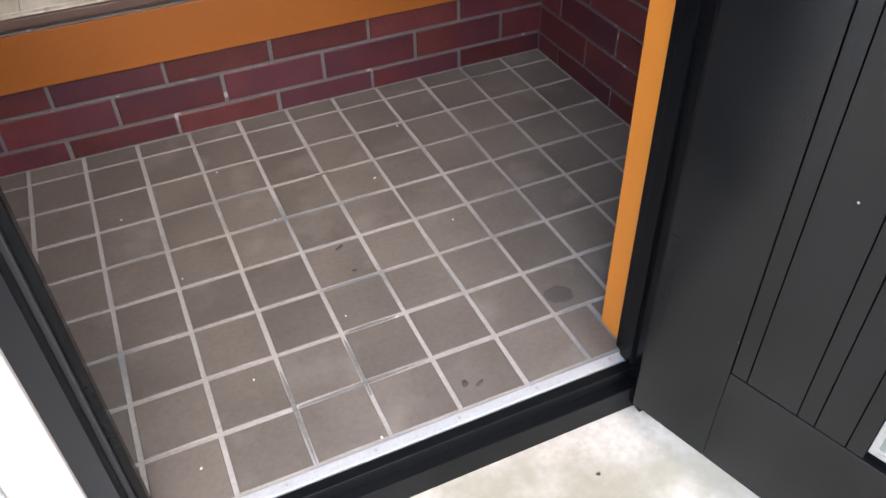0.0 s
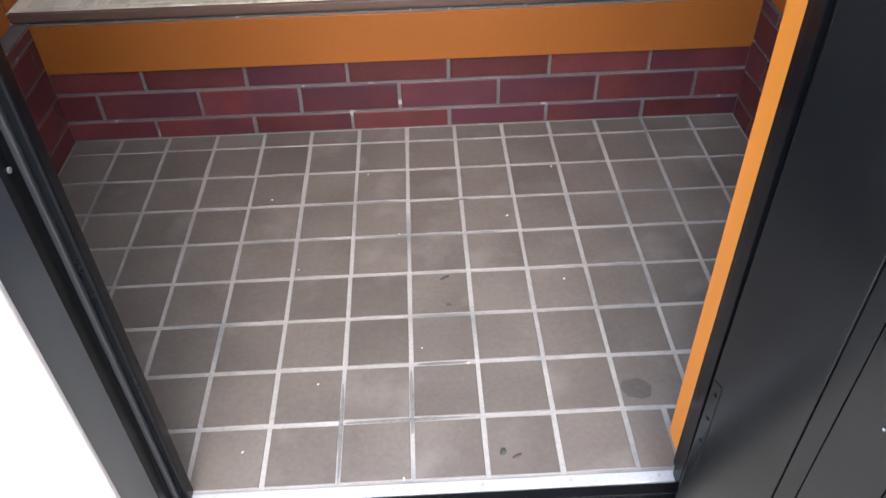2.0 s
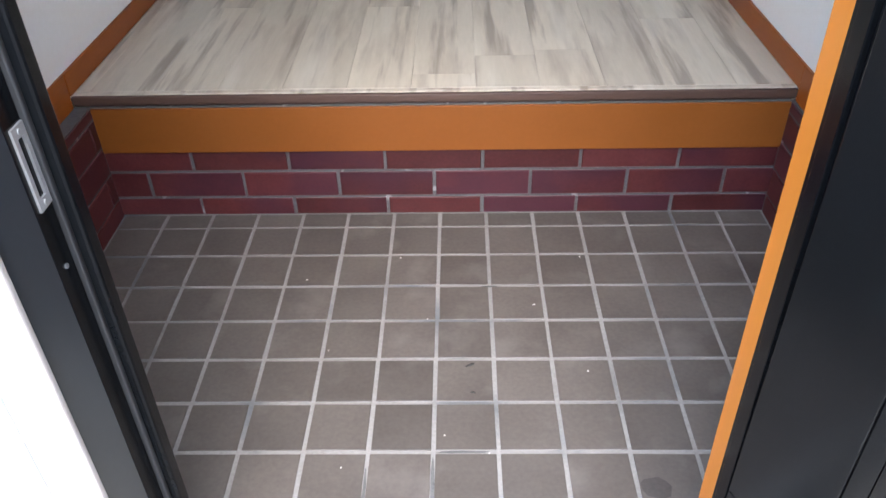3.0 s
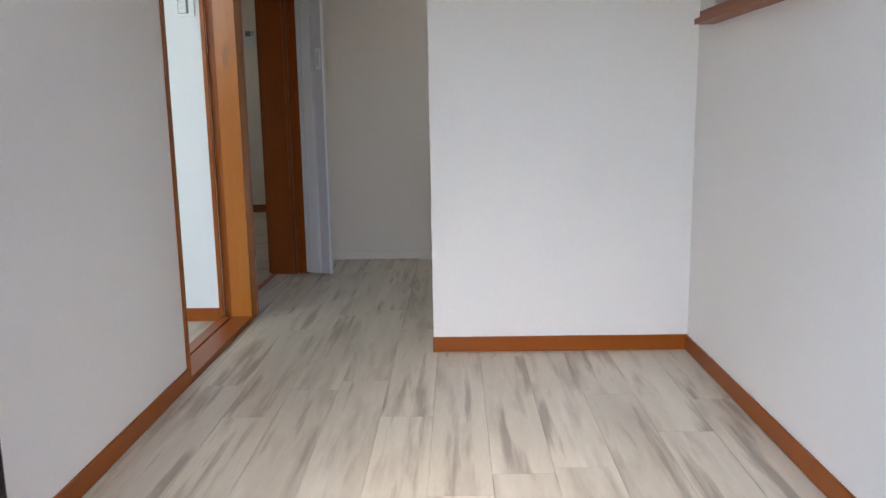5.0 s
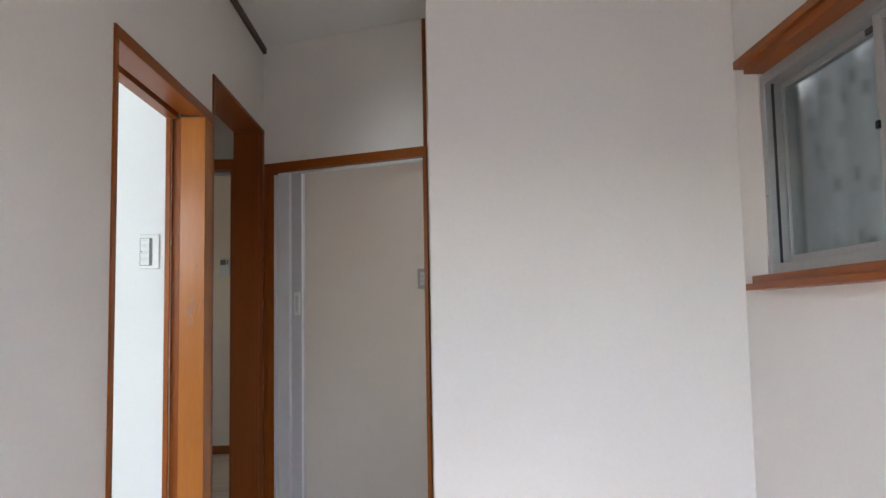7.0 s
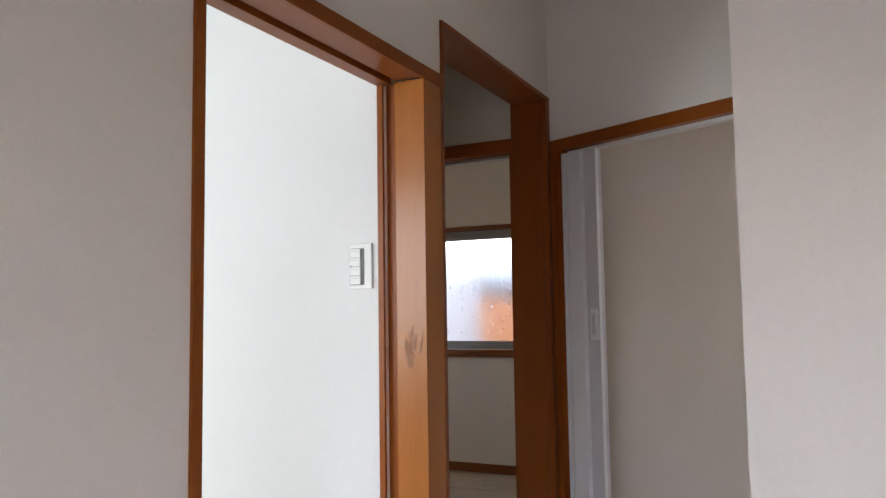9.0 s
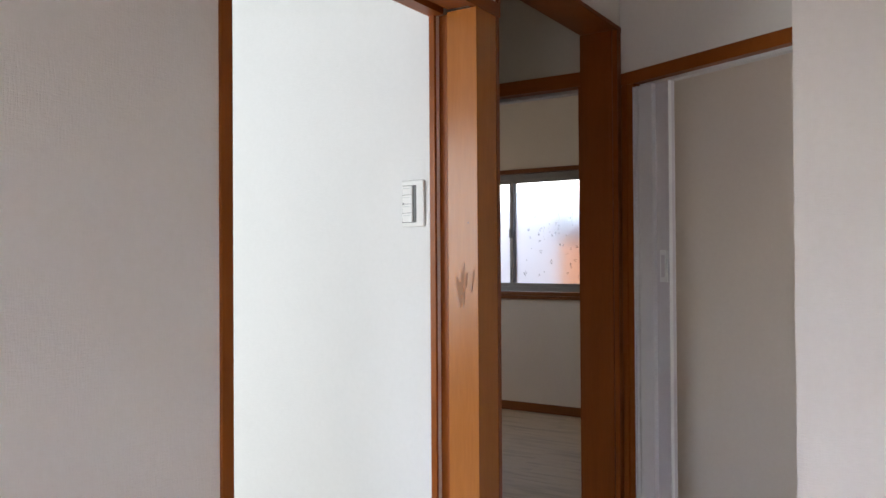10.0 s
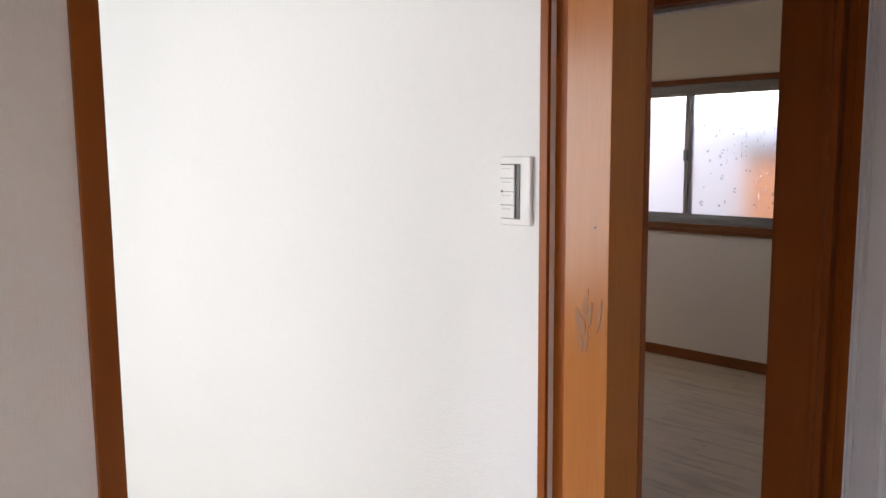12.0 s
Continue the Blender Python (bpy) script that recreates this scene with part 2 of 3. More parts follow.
vor, vtc, vmp, vlt, vmx = cn.new("ShaderNodeTexVoronoi"), cn.new("ShaderNodeTexCoord"), cn.new("ShaderNodeMapping"), cn.new("ShaderNodeMapRange"), cn.new("ShaderNodeMix")
vor.distance = "CHEBYCHEV"
vmp.inputs["Scale"].default_value = (0.0, 24.0, 15.0)
vor.inputs["Scale"].default_value, vor.inputs["Randomness"].default_value = 1.0, 0.8
vlt.inputs["From Min"].default_value, vlt.inputs["From Max"].default_value = 0.16, 0.34
vlt.inputs["To Min"].default_value, vlt.inputs["To Max"].default_value = 0.7, 0.0
cl.new(vtc.outputs["Object"], vmp.inputs["Vector"])
cl.new(vmp.outputs[0], vor.inputs["Vector"])
cl.new(vor.outputs["Distance"], vlt.inputs["Value"])
vmx.data_type = "RGBA"
cl.new(vlt.outputs[0], vmx.inputs["Factor"])
cl.new(cn["Principled BSDF"].inputs["Base Color"].links[0].from_socket, vmx.inputs[6])
vmx.inputs[7].default_value = (0.16, 0.21, 0.24, 1)
cl.new(vmx.outputs[2], cn["Principled BSDF"].inputs["Base Color"])
PANE = clear_glass("patterned_glass", 0.06, (0.86, 0.92, 0.92), 0.1)
FROST = clear_glass("frosted_glass", 0.28, (0.88, 0.9, 0.92), relief=0.2)
STUCCO = surf("orange_stucco", (0.50, 0.20, 0.075), (0.58, 0.25, 0.10), rough=0.9, big=3, fine=60, bump=0.2)
ROOFGREY = surf("grey_roof", (0.30, 0.31, 0.33), (0.40, 0.41, 0.43), rough=0.8, big=3, fine=60, bump=0.2)
HOUSEGREY = surf("grey_render", (0.13, 0.135, 0.145), (0.18, 0.185, 0.195), rough=0.8, big=3, fine=60, bump=0.2)
SCAR = stained(surf("bare_wood", (0.30, 0.115, 0.042), (0.38, 0.155, 0.065), rough=0.55, big=30, fine=200, bump=0.3, stretch=(6, 6, 1)), (0.22, 0.09, 0.03), 60, 0.52, 0.66, 0.35)
STAIN = surf("dark_spot", (0.055, 0.048, 0.045), (0.085, 0.072, 0.065), rough=0.6, big=20, fine=150, bump=0.0)
SPECK = surf("debris", (0.03, 0.03, 0.028), (0.05, 0.048, 0.045), rough=0.8, big=20, fine=150, bump=0.2)
CHIP = surf("pale_debris", (0.5, 0.46, 0.42), (0.62, 0.58, 0.54), rough=0.8, big=20, fine=150, bump=0.2)


# ---- mesh helpers ----
def box(bm, x0, x1, y0, y1, z0, z1, bevel=0.0, seg=2):
    xs, ys, zs = sorted((x0, x1)), sorted((y0, y1)), sorted((z0, z1))
    v = [bm.verts.new((x, y, z)) for z in zs for y in ys for x in xs]
    f = [bm.faces.new([v[i] for i in q]) for q in ((0, 2, 3, 1), (4, 5, 7, 6), (0, 1, 5, 4), (2, 6, 7, 3), (0, 4, 6, 2), (1, 3, 7, 5))]
    if bevel:
        e = {e for a in f for e in a.edges}
        bmesh.ops.bevel(bm, geom=list(e), offset=bevel, segments=seg, affect="EDGES", profile=0.5)
    return bm


def boxes(*rows, bevel=0.0):
    bm = bmesh.new()
    for r in rows:
        box(bm, *r, bevel=bevel)
    return bm


def cyl(bm, center, r, length, axis="z", n=20, r2=None):
    m = Matrix.Translation(center) @ {"z": Matrix(), "x": Matrix.Rotation(radians(90), 4, "Y"), "y": Matrix.Rotation(radians(90), 4, "X")}[axis]
    bmesh.ops.create_cone(bm, cap_ends=True, segments=n, radius1=r, radius2=r if r2 is None else r2, depth=length, matrix=m)
    return bm


def prism(points, z0, z1):
    """An upright prism over a plan outline."""
    bm = bmesh.new()
    lo = [bm.verts.new((x, y, z0)) for x, y in points]
    hi = [bm.verts.new((x, y, z1)) for x, y in points]
    k = len(points)
    bm.faces.new(lo[::-1])
    bm.faces.new(hi)
    for i in range(k):
        bm.faces.new((lo[i], lo[(i + 1) % k], hi[(i + 1) % k], hi[i]))
    bmesh.ops.recalc_face_normals(bm, faces=bm.faces[:])
    return bm


def mesh_of(name, bm, material, smooth=False):
    me = bpy.data.meshes.new(name)
    if smooth:
        for f in bm.faces:
            f.smooth = True
    bm.to_mesh(me)
    bm.free()
    me.materials.append(material)
    return me


def structure(name, bm, material, label, category):
    return tagged(new(name, mesh_of(name, bm, material)), label, category, kind="structure")


def thing(name, at, label, category, group="", kind="", turn=0.0):
    ob = new(name)
    ob.empty_display_size = 0.05
    ob.matrix_world = pose(*at, 0, 0, turn)
    return tagged(ob, label, category, group, kind)


def part(name, bm, material, parent, label="", smooth=False, local=False):
    """Links a bmesh as one mesh under its thing; unless local, its points are given in the room's coordinates."""
    if not local:
        base = parent
        off = Vector()
        while base:
            off += base.location
            base = base.parent
        bmesh.ops.translate(bm, verts=bm.verts[:], vec=-off)
    ob = new(name, mesh_of(name, bm, material, smooth))
    ob.parent = parent
    if label:
        ob["label"] = label
    return ob


# ---- large structure ----
H = 0.338          # hall floor above the entrance tiles
TOP = 2.68         # hall ceiling
XL, XR = -0.852, 0.825
G = -0.082         # ground outside

structure("ground", boxes((-150, 150, -150, 150, G - 0.3, G)), CONCRETE, "worn pale concrete ground with greenish damp stains", "ground")

floor = structure("floor", boxes((-0.98, 0.93, 0.075, 3.2, 0.20, H - 0.012)), PLANK, "raised hall floor of pale whitewashed planks with dark knots", "floor")
structure("entrance_floor_bed", boxes((-0.86, 0.86, -0.932, 0.08, G, -0.0015)), GROUT, "pale grey grout bed of the entrance floor", "floor")
structure("front_room_floor", boxes((-3.6, -0.98, -1.0, 1.69, 0.2, H)), PLANK, "pale plank floor of the bright front room", "floor")
structure("back_room_floor", boxes((-3.8, -0.98, 1.78, 5.28, 0.2, H)), PLANK_GREY, "grey-beige wood floor of the dim back room", "floor")

structure("wall_left", boxes((-0.952, XL, -1.03, 0.898, G, TOP), (-0.952, XL, 0.898, 1.79, 2.125, TOP), (-0.952, XL, 1.79, 2.70, 2.275, TOP)),
          PAPER, "cream textured wallpaper wall with two doorways", "wall")
structure("wall_right", boxes((XR, 0.945, -1.03, -0.10, G, TOP), (XR, 0.945, -0.10, 1.067, G, 1.462), (XR, 0.945, -0.10, 1.067, 2.045, TOP), (XR, 0.945, 1.067, 1.34, G, TOP)),
          PAPER, "cream textured wallpaper wall with a small window", "wall")
structure("wall_block", boxes((-0.075, 0.945, 1.22, 2.40, 0.2, TOP)), PAPER, "white wallpaper wall of the boxed-out corner", "wall")
structure("wall_partition", boxes((-3.6, -0.9645, 1.683, 1.782, 0.2, TOP)), PAPER_WHITE, "bright white wall of the front room", "wall")
structure("front_room_wall_west", boxes((-3.7, -3.6, -1.0, 1.8, 0.2, TOP)), PAPER_WHITE, "white wall of the front room", "wall")
structure("front_room_wall_south", boxes((-3.7, -3.2, -1.03, -0.93, G, TOP), (-1.6, -0.952, -1.03, -0.93, G, TOP), (-3.2, -1.6, -1.03, -0.93, G, 0.75), (-3.2, -1.6, -1.03, -0.93, 2.25, TOP)),
          PAPER_WHITE, "white front room wall with a wide window opening", "wall")
structure("front_room_ceiling", boxes((-3.7, -0.952, -1.03, 1.79, TOP, TOP + 0.1)), CEIL, "plain white ceiling of the front room", "ceiling")
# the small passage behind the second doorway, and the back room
structure("back_room_wall_front", boxes((-3.8, -1.76, 2.66, 2.76, 0.2, TOP), (-1.76, -0.99, 2.66, 2.76, 2.142, TOP)), PAPER_DIM, "cream wall over the back room doorway", "wall")
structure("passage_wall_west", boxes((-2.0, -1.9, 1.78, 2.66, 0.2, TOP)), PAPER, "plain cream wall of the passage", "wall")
structure("back_room_wall_east", boxes((-0.985, -0.885, 2.70, 5.38, 0.2, TOP)), PAPER_DIM, "cream wall of the back room", "wall")
# west wall is cut open only for the added lamp, out of view
structure("back_room_wall_west", boxes((-3.9, -3.8, 2.6, 3.72, 0.2, TOP), (-3.9, -3.8, 4.28, 5.38, 0.2, TOP), (-3.9, -3.8, 3.72, 4.28, 0.2, 1.42), (-3.9, -3.8, 3.72, 4.28, 2.08, TOP)), PAPER_DIM, "cream wall of the back room", "wall")
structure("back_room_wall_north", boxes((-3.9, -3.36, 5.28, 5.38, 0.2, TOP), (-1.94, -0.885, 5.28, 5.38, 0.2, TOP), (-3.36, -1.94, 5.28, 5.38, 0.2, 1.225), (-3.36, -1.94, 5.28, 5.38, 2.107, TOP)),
          PAPER_DIM, "cream far wall of the back room with a window", "wall")
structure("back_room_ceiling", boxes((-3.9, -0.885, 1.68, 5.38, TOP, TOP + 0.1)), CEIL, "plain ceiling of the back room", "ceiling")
# slanted wall over the folding door, and the washroom behind
A, B2 = Vector((-0.846, 2.663)), Vector((-0.075, 2.305))
along = (B2 - A).normalized()
back = Vector((-along.y, along.x))


def slant(s0, s1, d0, d1, z0, z1):
    """A bar along the slanted wall: from s0 to s1 along it, from d0 to d1 behind its face."""
    return prism([tuple(A + along * s + back * d) for s, d in ((s0, d0), (s1, d0), (s1, d1), (s0, d1))], z0, z1)


LEN = (B2 - A).length
structure("wall_slanted", slant(-0.03, LEN, 0.0, 0.09, 2.116, TOP), PAPER, "cream wall above the folding door", "wall")
structure("washroom_wall_north", boxes((-0.885, 0.945, 3.03, 3.13, 0.2, TOP)), PAPER_BEIGE, "plain beige wall of the washroom", "wall")
# east side is out of view; its opening is assumed, to let lamp light in
structure("washroom_wall_east", boxes((0.845, 0.945, 2.401, 3.029, 0.2, 1.5), (0.845, 0.945, 2.401, 3.029, 2.1, TOP), (0.845, 0.945, 2.401, 2.46, 1.5, 2.1), (0.845, 0.945, 2.96, 3.029, 1.5, 2.1)),
          PAPER_BEIGE, "beige washroom wall with an added, unseen opening for a lamp", "wall")
structure("ceiling", boxes((-0.885, 0.945, -1.03, 3.15, TOP, TOP + 0.1)), CEIL, "pale grey papered hall ceiling", "ceiling")

# plain unseen wall out front, added to hold low light off the hall
structure("lane_wall", boxes((-12, 12, -9.2, -9.0, G, 2.4)), PAPER_BEIGE, "unseen pale wall added to cut low light from the front", "facade")

# front wall with the entrance opening
structure("wall_front", boxes((-0.952, -0.405, -1.03, -0.86, G, TOP), (0.425, 0.945, -1.03, -0.86, G, TOP), (-0.405, 0.425, -1.03, -0.86, 2.06, TOP)),
          PAPER, "front wall around the entrance door", "wall")
structure("facade", boxes((-6.0, -0.43, -1.045, -1.031, G, 2.9)), SIDING, "bright white siding beside the entrance", "facade")

# ---- entrance: brick skirting, tiles, step ----
P = 0.116
COURSES = ((0.002, 0.048), (0.056, 0.123), (0.131, 0.198), (0.206, 0.273), (0.281, 0.302))
brick_back = structure("brick_wall_back", boxes((-0.838, 0.838, 0.064, 0.075, -0.001, 0.2), (-0.838, 0.838, 0.0755, 0.09, -0.001, 0.199)), MORTAR, "dark red glazed brick riser with grey mortar joints", "brick wall")
brick_left = structure("brick_wall_left", boxes((-0.851, -0.814, -0.86, 0.062, -0.001, 0.306)), MORTAR, "low dark red brick skirting with a grey mortar cap", "brick wall")
brick_right = structure("brick_wall_right", boxes((0.814, 0.824, -0.86, 0.062, -0.001, 0.306)), MORTAR, "low dark red brick skirting with grey mortar joints", "brick wall")

step_board = thing("step_board", (0, 0.06, 0.186), "orange painted wooden riser board of the entrance step", "step")
part("board", boxes((-0.812, 0.812, 0.052, 0.075, 0.186, 0.3035), bevel=0.002), STEP_PAINT, step_board)
part("cover_strip", boxes((-0.812, 0.812, 0.056, 0.075, 0.304, 0.3075)), MORTAR, step_board, "pale thin strip")
step_edge = thing("step_nosing", (0, 0.06, 0.308), "dark brown wooden nosing along the edge of the raised floor", "step nosing")
part("lower_lip", boxes((-0.848, 0.82, 0.060, 0.078, 0.308, 0.3145), bevel=0.001), NOSE, step_edge)
part("nosing", boxes((-0.848, 0.82, 0.050, 0.062, 0.315, H - 0.003), bevel=0.003), NOSE, step_edge)
part("lip_top", boxes((-0.848, 0.82, 0.0625, 0.078, 0.315, H - 0.0005), bevel=0.001), PLANK, step_edge, "pale wood-print top of the nosing")

# ---- entrance door frame ----
frame_ob = thing("door_frame", (0.03, -0.96, G), "black metal entrance door frame with a bright threshold strip", "door frame", kind="structure")
part("sill", boxes((-0.40, 0.415, -0.984, -0.951, G, -0.030), (-0.40, 0.415, -0.968, -0.951, -0.030, -0.001), bevel=0.001), FRAME_BLACK, frame_ob)
strip = part("threshold_strip", boxes((-0.36, 0.41, -0.949, -0.931, -0.004, 0.0015), bevel=0.0008), STEEL, frame_ob, "bright aluminium strip")
for i in range(6):
    part("screw", cyl(bmesh.new(), (-0.30 + i * 0.135, -0.940, 0.002), 0.0028, 0.0016, "z", 10), ALU, strip)
part("right_jamb", boxes((0.404, 0.425, -1.0, -0.915, G, 2.06), (0.397, 0.404, -0.962, -0.935, 0.0, 2.06), bevel=0.0015), FRAME_BLACK, frame_ob)
part("hinge_jamb", boxes((0.385, 0.425, -1.03, -1.0, -0.012, 2.06), bevel=0.002), BLACK, frame_ob)
part("head", boxes((-0.40, 0.425, -1.03, -0.915, 2.02, 2.059)), FRAME_BLACK, frame_ob)
left = part("left_jamb", boxes((-0.40, -0.352, -0.985, -0.918, G, 2.02), bevel=0.001), FRAME_BLACK, frame_ob)
part("door_stop", boxes((-0.353, -0.334, -0.946, -0.922, 0.0, 2.02), bevel=0.004), FRAME_BLACK, frame_ob)
part("weather_seal", boxes((-0.353, -0.345, -0.954, -0.946, 0.0, 2.02), bevel=0.002), RUBBER, frame_ob, "black rubber seal")
part("outer_jamb", prism([(-0.404, -1.030), (-0.378, -1.030), (-0.3525, -0.9855), (-0.404, -0.9855)], G, 2.06), FRAME_GLOSS, frame_ob)
plate_bm = boxes((-0.352, -0.3495, -0.978, -0.955, 0.706, 0.718), (-0.352, -0.3495, -0.978, -0.955, 0.782, 0.794), (-0.352, -0.3495, -0.978, -0.972, 0.718, 0.782), (-0.352, -0.3495, -0.961, -0.955, 0.718, 0.782))
strike = part("strike_plate", plate_bm, ALU, frame_ob, "steel latch plate with a slot")
for z in (0.712, 0.788):
    part("screw", cyl(bmesh.new(), (-0.349, -0.9665, z), 0.003, 0.0015, "x", 12), ALU, strike)
part("screw_cover", cyl(bmesh.new(), (-0.351, -0.970, 0.636), 0.003, 0.002, "x", 12), GREYP, frame_ob)
part("inner_casing", boxes((0.412, 0.426, -0.914, -0.858, 0.0, 2.06), bevel=0.0015), ORANGE, frame_ob, "bright orange painted reveal")
part("inner_casing", boxes((-0.406, -0.392, -0.917, -0.858, 0.0, 2.06), bevel=0.0015), ORANGE, frame_ob, "orange painted reveal")
part("inner_casing", boxes((-0.392, 0.412, -0.914, -0.858, 2.045, 2.061), bevel=0.0015), ORANGE, frame_ob, "orange painted reveal")
tagged(new("sealant_strip", mesh_of("sealant_strip", boxes((-0.428, -0.368, -1.042, -1.031, G, 2.1), bevel=0.003), CREAM_TRIM)),
       "pale cream trim strip beside the black door frame", "trim", kind="structure")
for i in range(14):
    z = G + 0.02 + i * 0.19
    tagged(new("siding_board", mesh_of("siding_board", boxes((-3.0, -0.431, -1.062, -1.046, z, z + 0.184), bevel=0.003), SIDING)),
           "white horizontal siding board on the facade", "siding board", group="siding boards", kind="structure")

for ob in list(frame_ob.children):
    if ob.name.split(".")[0] in ("right_jamb", "hinge_jamb") or (ob.name.startswith("inner_casing") and min(v.co.x for v in ob.data.vertices) > 0.3):
        for v in ob.data.vertices:   # the old frame leans inwards a little
            v.co.x -= 0.009 * max(0.0, v.co.z + G)

# ---- entrance door, open outwards; local x runs along the leaf from the hinge, local -y is outwards ----
door = thing("entrance_door", (0.365, -1.02, 0.0), "open black metal entrance door with grooved panels", "door", turn=math.degrees(math.atan2(-0.957, 0.29)))
W, DT = 0.78, 0.04
lo, hi = -0.012, 2.02


def leaf_box(*r, bevel=0.0):
    return boxes(r, bevel=bevel)


# the face towards the camera is local y = 0 on the clockwise side
part("hinge_stile", leaf_box(0.0, 0.128, 0.0, DT, lo, hi, bevel=0.0012), BLACK, door, local=True)
part("lock_stile", leaf_box(W - 0.128, W, 0.0, DT, lo, hi, bevel=0.0012), BLACK, door, local=True)
part("bottom_rail", leaf_box(0.1285, W - 0.1285, 0.0, DT, lo, 0.172, bevel=0.0012), BLACK, door, local=True)
part("top_rail", leaf_box(0.1285, W - 0.1285, 0.0, DT, 1.85, hi, bevel=0.0012), BLACK, door, local=True)
part("backing", leaf_box(0.128, W - 0.128, 0.012, DT - 0.004, 0.171, 1.851), BLACK, door, local=True)
for s0, s1 in ((0.1295, 0.1515), (0.1530, 0.2215), (0.2230, 0.2445), (0.2460, 0.2845), (0.2860, 0.3065), (W - 0.3065, W - 0.2860), (W - 0.2845, W - 0.2460), (W - 0.2445, W - 0.2230), (W - 0.2215, W - 0.1530), (W - 0.1515, W - 0.1295)):
    part("panel_board", leaf_box(s0, s1, 0.0012, 0.013, 0.1735, 1.8485, bevel=0.0006), BLACK, door, local=True)
part("glazing_bead", boxes((0.308, 0.316, 0.001, 0.014, 0.19, 1.83), (W - 0.316, W - 0.308, 0.001, 0.014, 0.19, 1.83), (0.316, W - 0.316, 0.001, 0.014, 0.19, 0.198), (0.316, W - 0.316, 0.001, 0.014, 1.822, 1.83)), ALU, door, "grey metal bead", local=True)
part("glass_strip", leaf_box(0.316, W - 0.316, 0.006, 0.0118, 0.198, 1.822), OBSCURED, door, "pale obscured glass strip", local=True)
for z in (0.25, 1.02, 1.80):
    hinge = part("hinge", boxes((0.002, 0.017, -0.001, 0.0, z - 0.085, z + 0.085), bevel=0.0003), BLACK, door, local=True)
    for dz in (-0.07, -0.025, 0.02, 0.065):
        part("screw", cyl(bmesh.new(), (0.010, -0.0015, z + dz), 0.0028, 0.002, "y", 10), BLACK, hinge, local=True)
handle_bm = boxes((W - 0.075, W - 0.035, -0.006, 0.0, 0.86, 1.06), bevel=0.002)
part("handle_plate", handle_bm, STEEL, door, local=True)

# ---- hall: skirting boards, cornice ----
BB = 0.055


def skirting(name, bm, label="brown stained wooden skirting board", material=WOOD_H):
    return tagged(new(name, mesh_of(name, bm, material)), label, "skirting board", group="skirting boards", kind="structure")


skirting("baseboard", boxes((XL, -0.844, 0.05, 0.895, H, H + BB), bevel=0.0015))
skirting("baseboard", boxes((XL, -0.846, -0.34, 0.0495, 0.308, H + BB), bevel=0.0015))
skirting("baseboard", boxes((0.8165, XR, -0.34, 0.0495, 0.308, H + BB), bevel=0.0015))
skirting("baseboard", boxes((0.817, XR, 0.05, 1.212, H, H + BB), bevel=0.0015))
tagged(new("baseboard", mesh_of("baseboard", boxes((-0.077, 0.825, 1.212, 1.22, H, H + BB), bevel=0.0015), WOOD_X)), "brown stained wooden skirting board", "skirting board", "skirting boards", "structure")
tagged(new("baseboard", mesh_of("baseboard", boxes((-3.58, -0.982, 1.674, 1.683, H, H + BB), bevel=0.0015), WOOD_X)), "brown skirting board of the bright front room", "skirting board", "skirting boards", "structure")
tagged(new("baseboard", mesh_of("baseboard", boxes((-3.8, -0.987, 5.27, 5.28, H + 0.004, H + 0.07), bevel=0.0015), WOOD_SHADE_X)), "brown skirting board of the back room", "skirting board", "skirting boards", "structure")
tagged(new("baseboard", mesh_of("baseboard", boxes((-0.846, -0.076, 3.02, 3.03, H, H + 0.05), bevel=0.0015), PAPER_BEIGE)), "pale skirting of the washroom", "skirting board", "skirting boards", "structure")
skirting("cornice", boxes((XL, -0.835, -0.8, 2.66, TOP - 0.03, TOP - 0.001), bevel=0.002), "thin dark brown wooden cornice under the ceiling", NOSE)

# ---- doorway to the front room ----
d1 = thing("doorway_trim", (-0.91, 1.3, H), "brown stained wooden doorway trim with sliding door grooves", "door frame", kind="structure")
part("jamb", boxes((-0.98, -0.846, 0.897, 0.921, H, 2.092), bevel=0.0015), WOOD, d1)
part("head_casing", boxes((-0.862, -0.845, 0.896, 1.80, 2.092, 2.127), bevel=0.0015), WOOD_H, d1)
part("head", boxes((-0.928, -0.863, 0.922, 1.682, 2.097, 2.124), (-0.94, -0.928, 0.922, 1.682, 2.112, 2.124), (-0.98, -0.941, 0.922, 1.682, 2.088, 2.124)), WOOD_H, d1)
post = part("post", boxes((-0.930, -0.846, 1.680, 1.776, H, 2.0915), bevel=0.0012), POST_WOOD, d1, "glossy varnished wooden post")
part("door_groove", boxes((-0.9644, -0.9305, 1.697, 1.776, H, 2.0915)), WOOD, d1, "shaded groove for the sliding door")
part("inner_stop", boxes((-0.98, -0.9635, 1.674, 1.6825, H, 2.0915), bevel=0.001), WOOD, d1)
part("threshold", boxes((-0.928, -0.846, 0.922, 1.679, H - 0.01, H + 0.018), (-0.98, -0.936, 0.922, 1.673, H - 0.01, H + 0.018), (-0.936, -0.928, 0.922, 1.679, H - 0.01, H + 0.010), bevel=0.001), WOOD_H, d1)


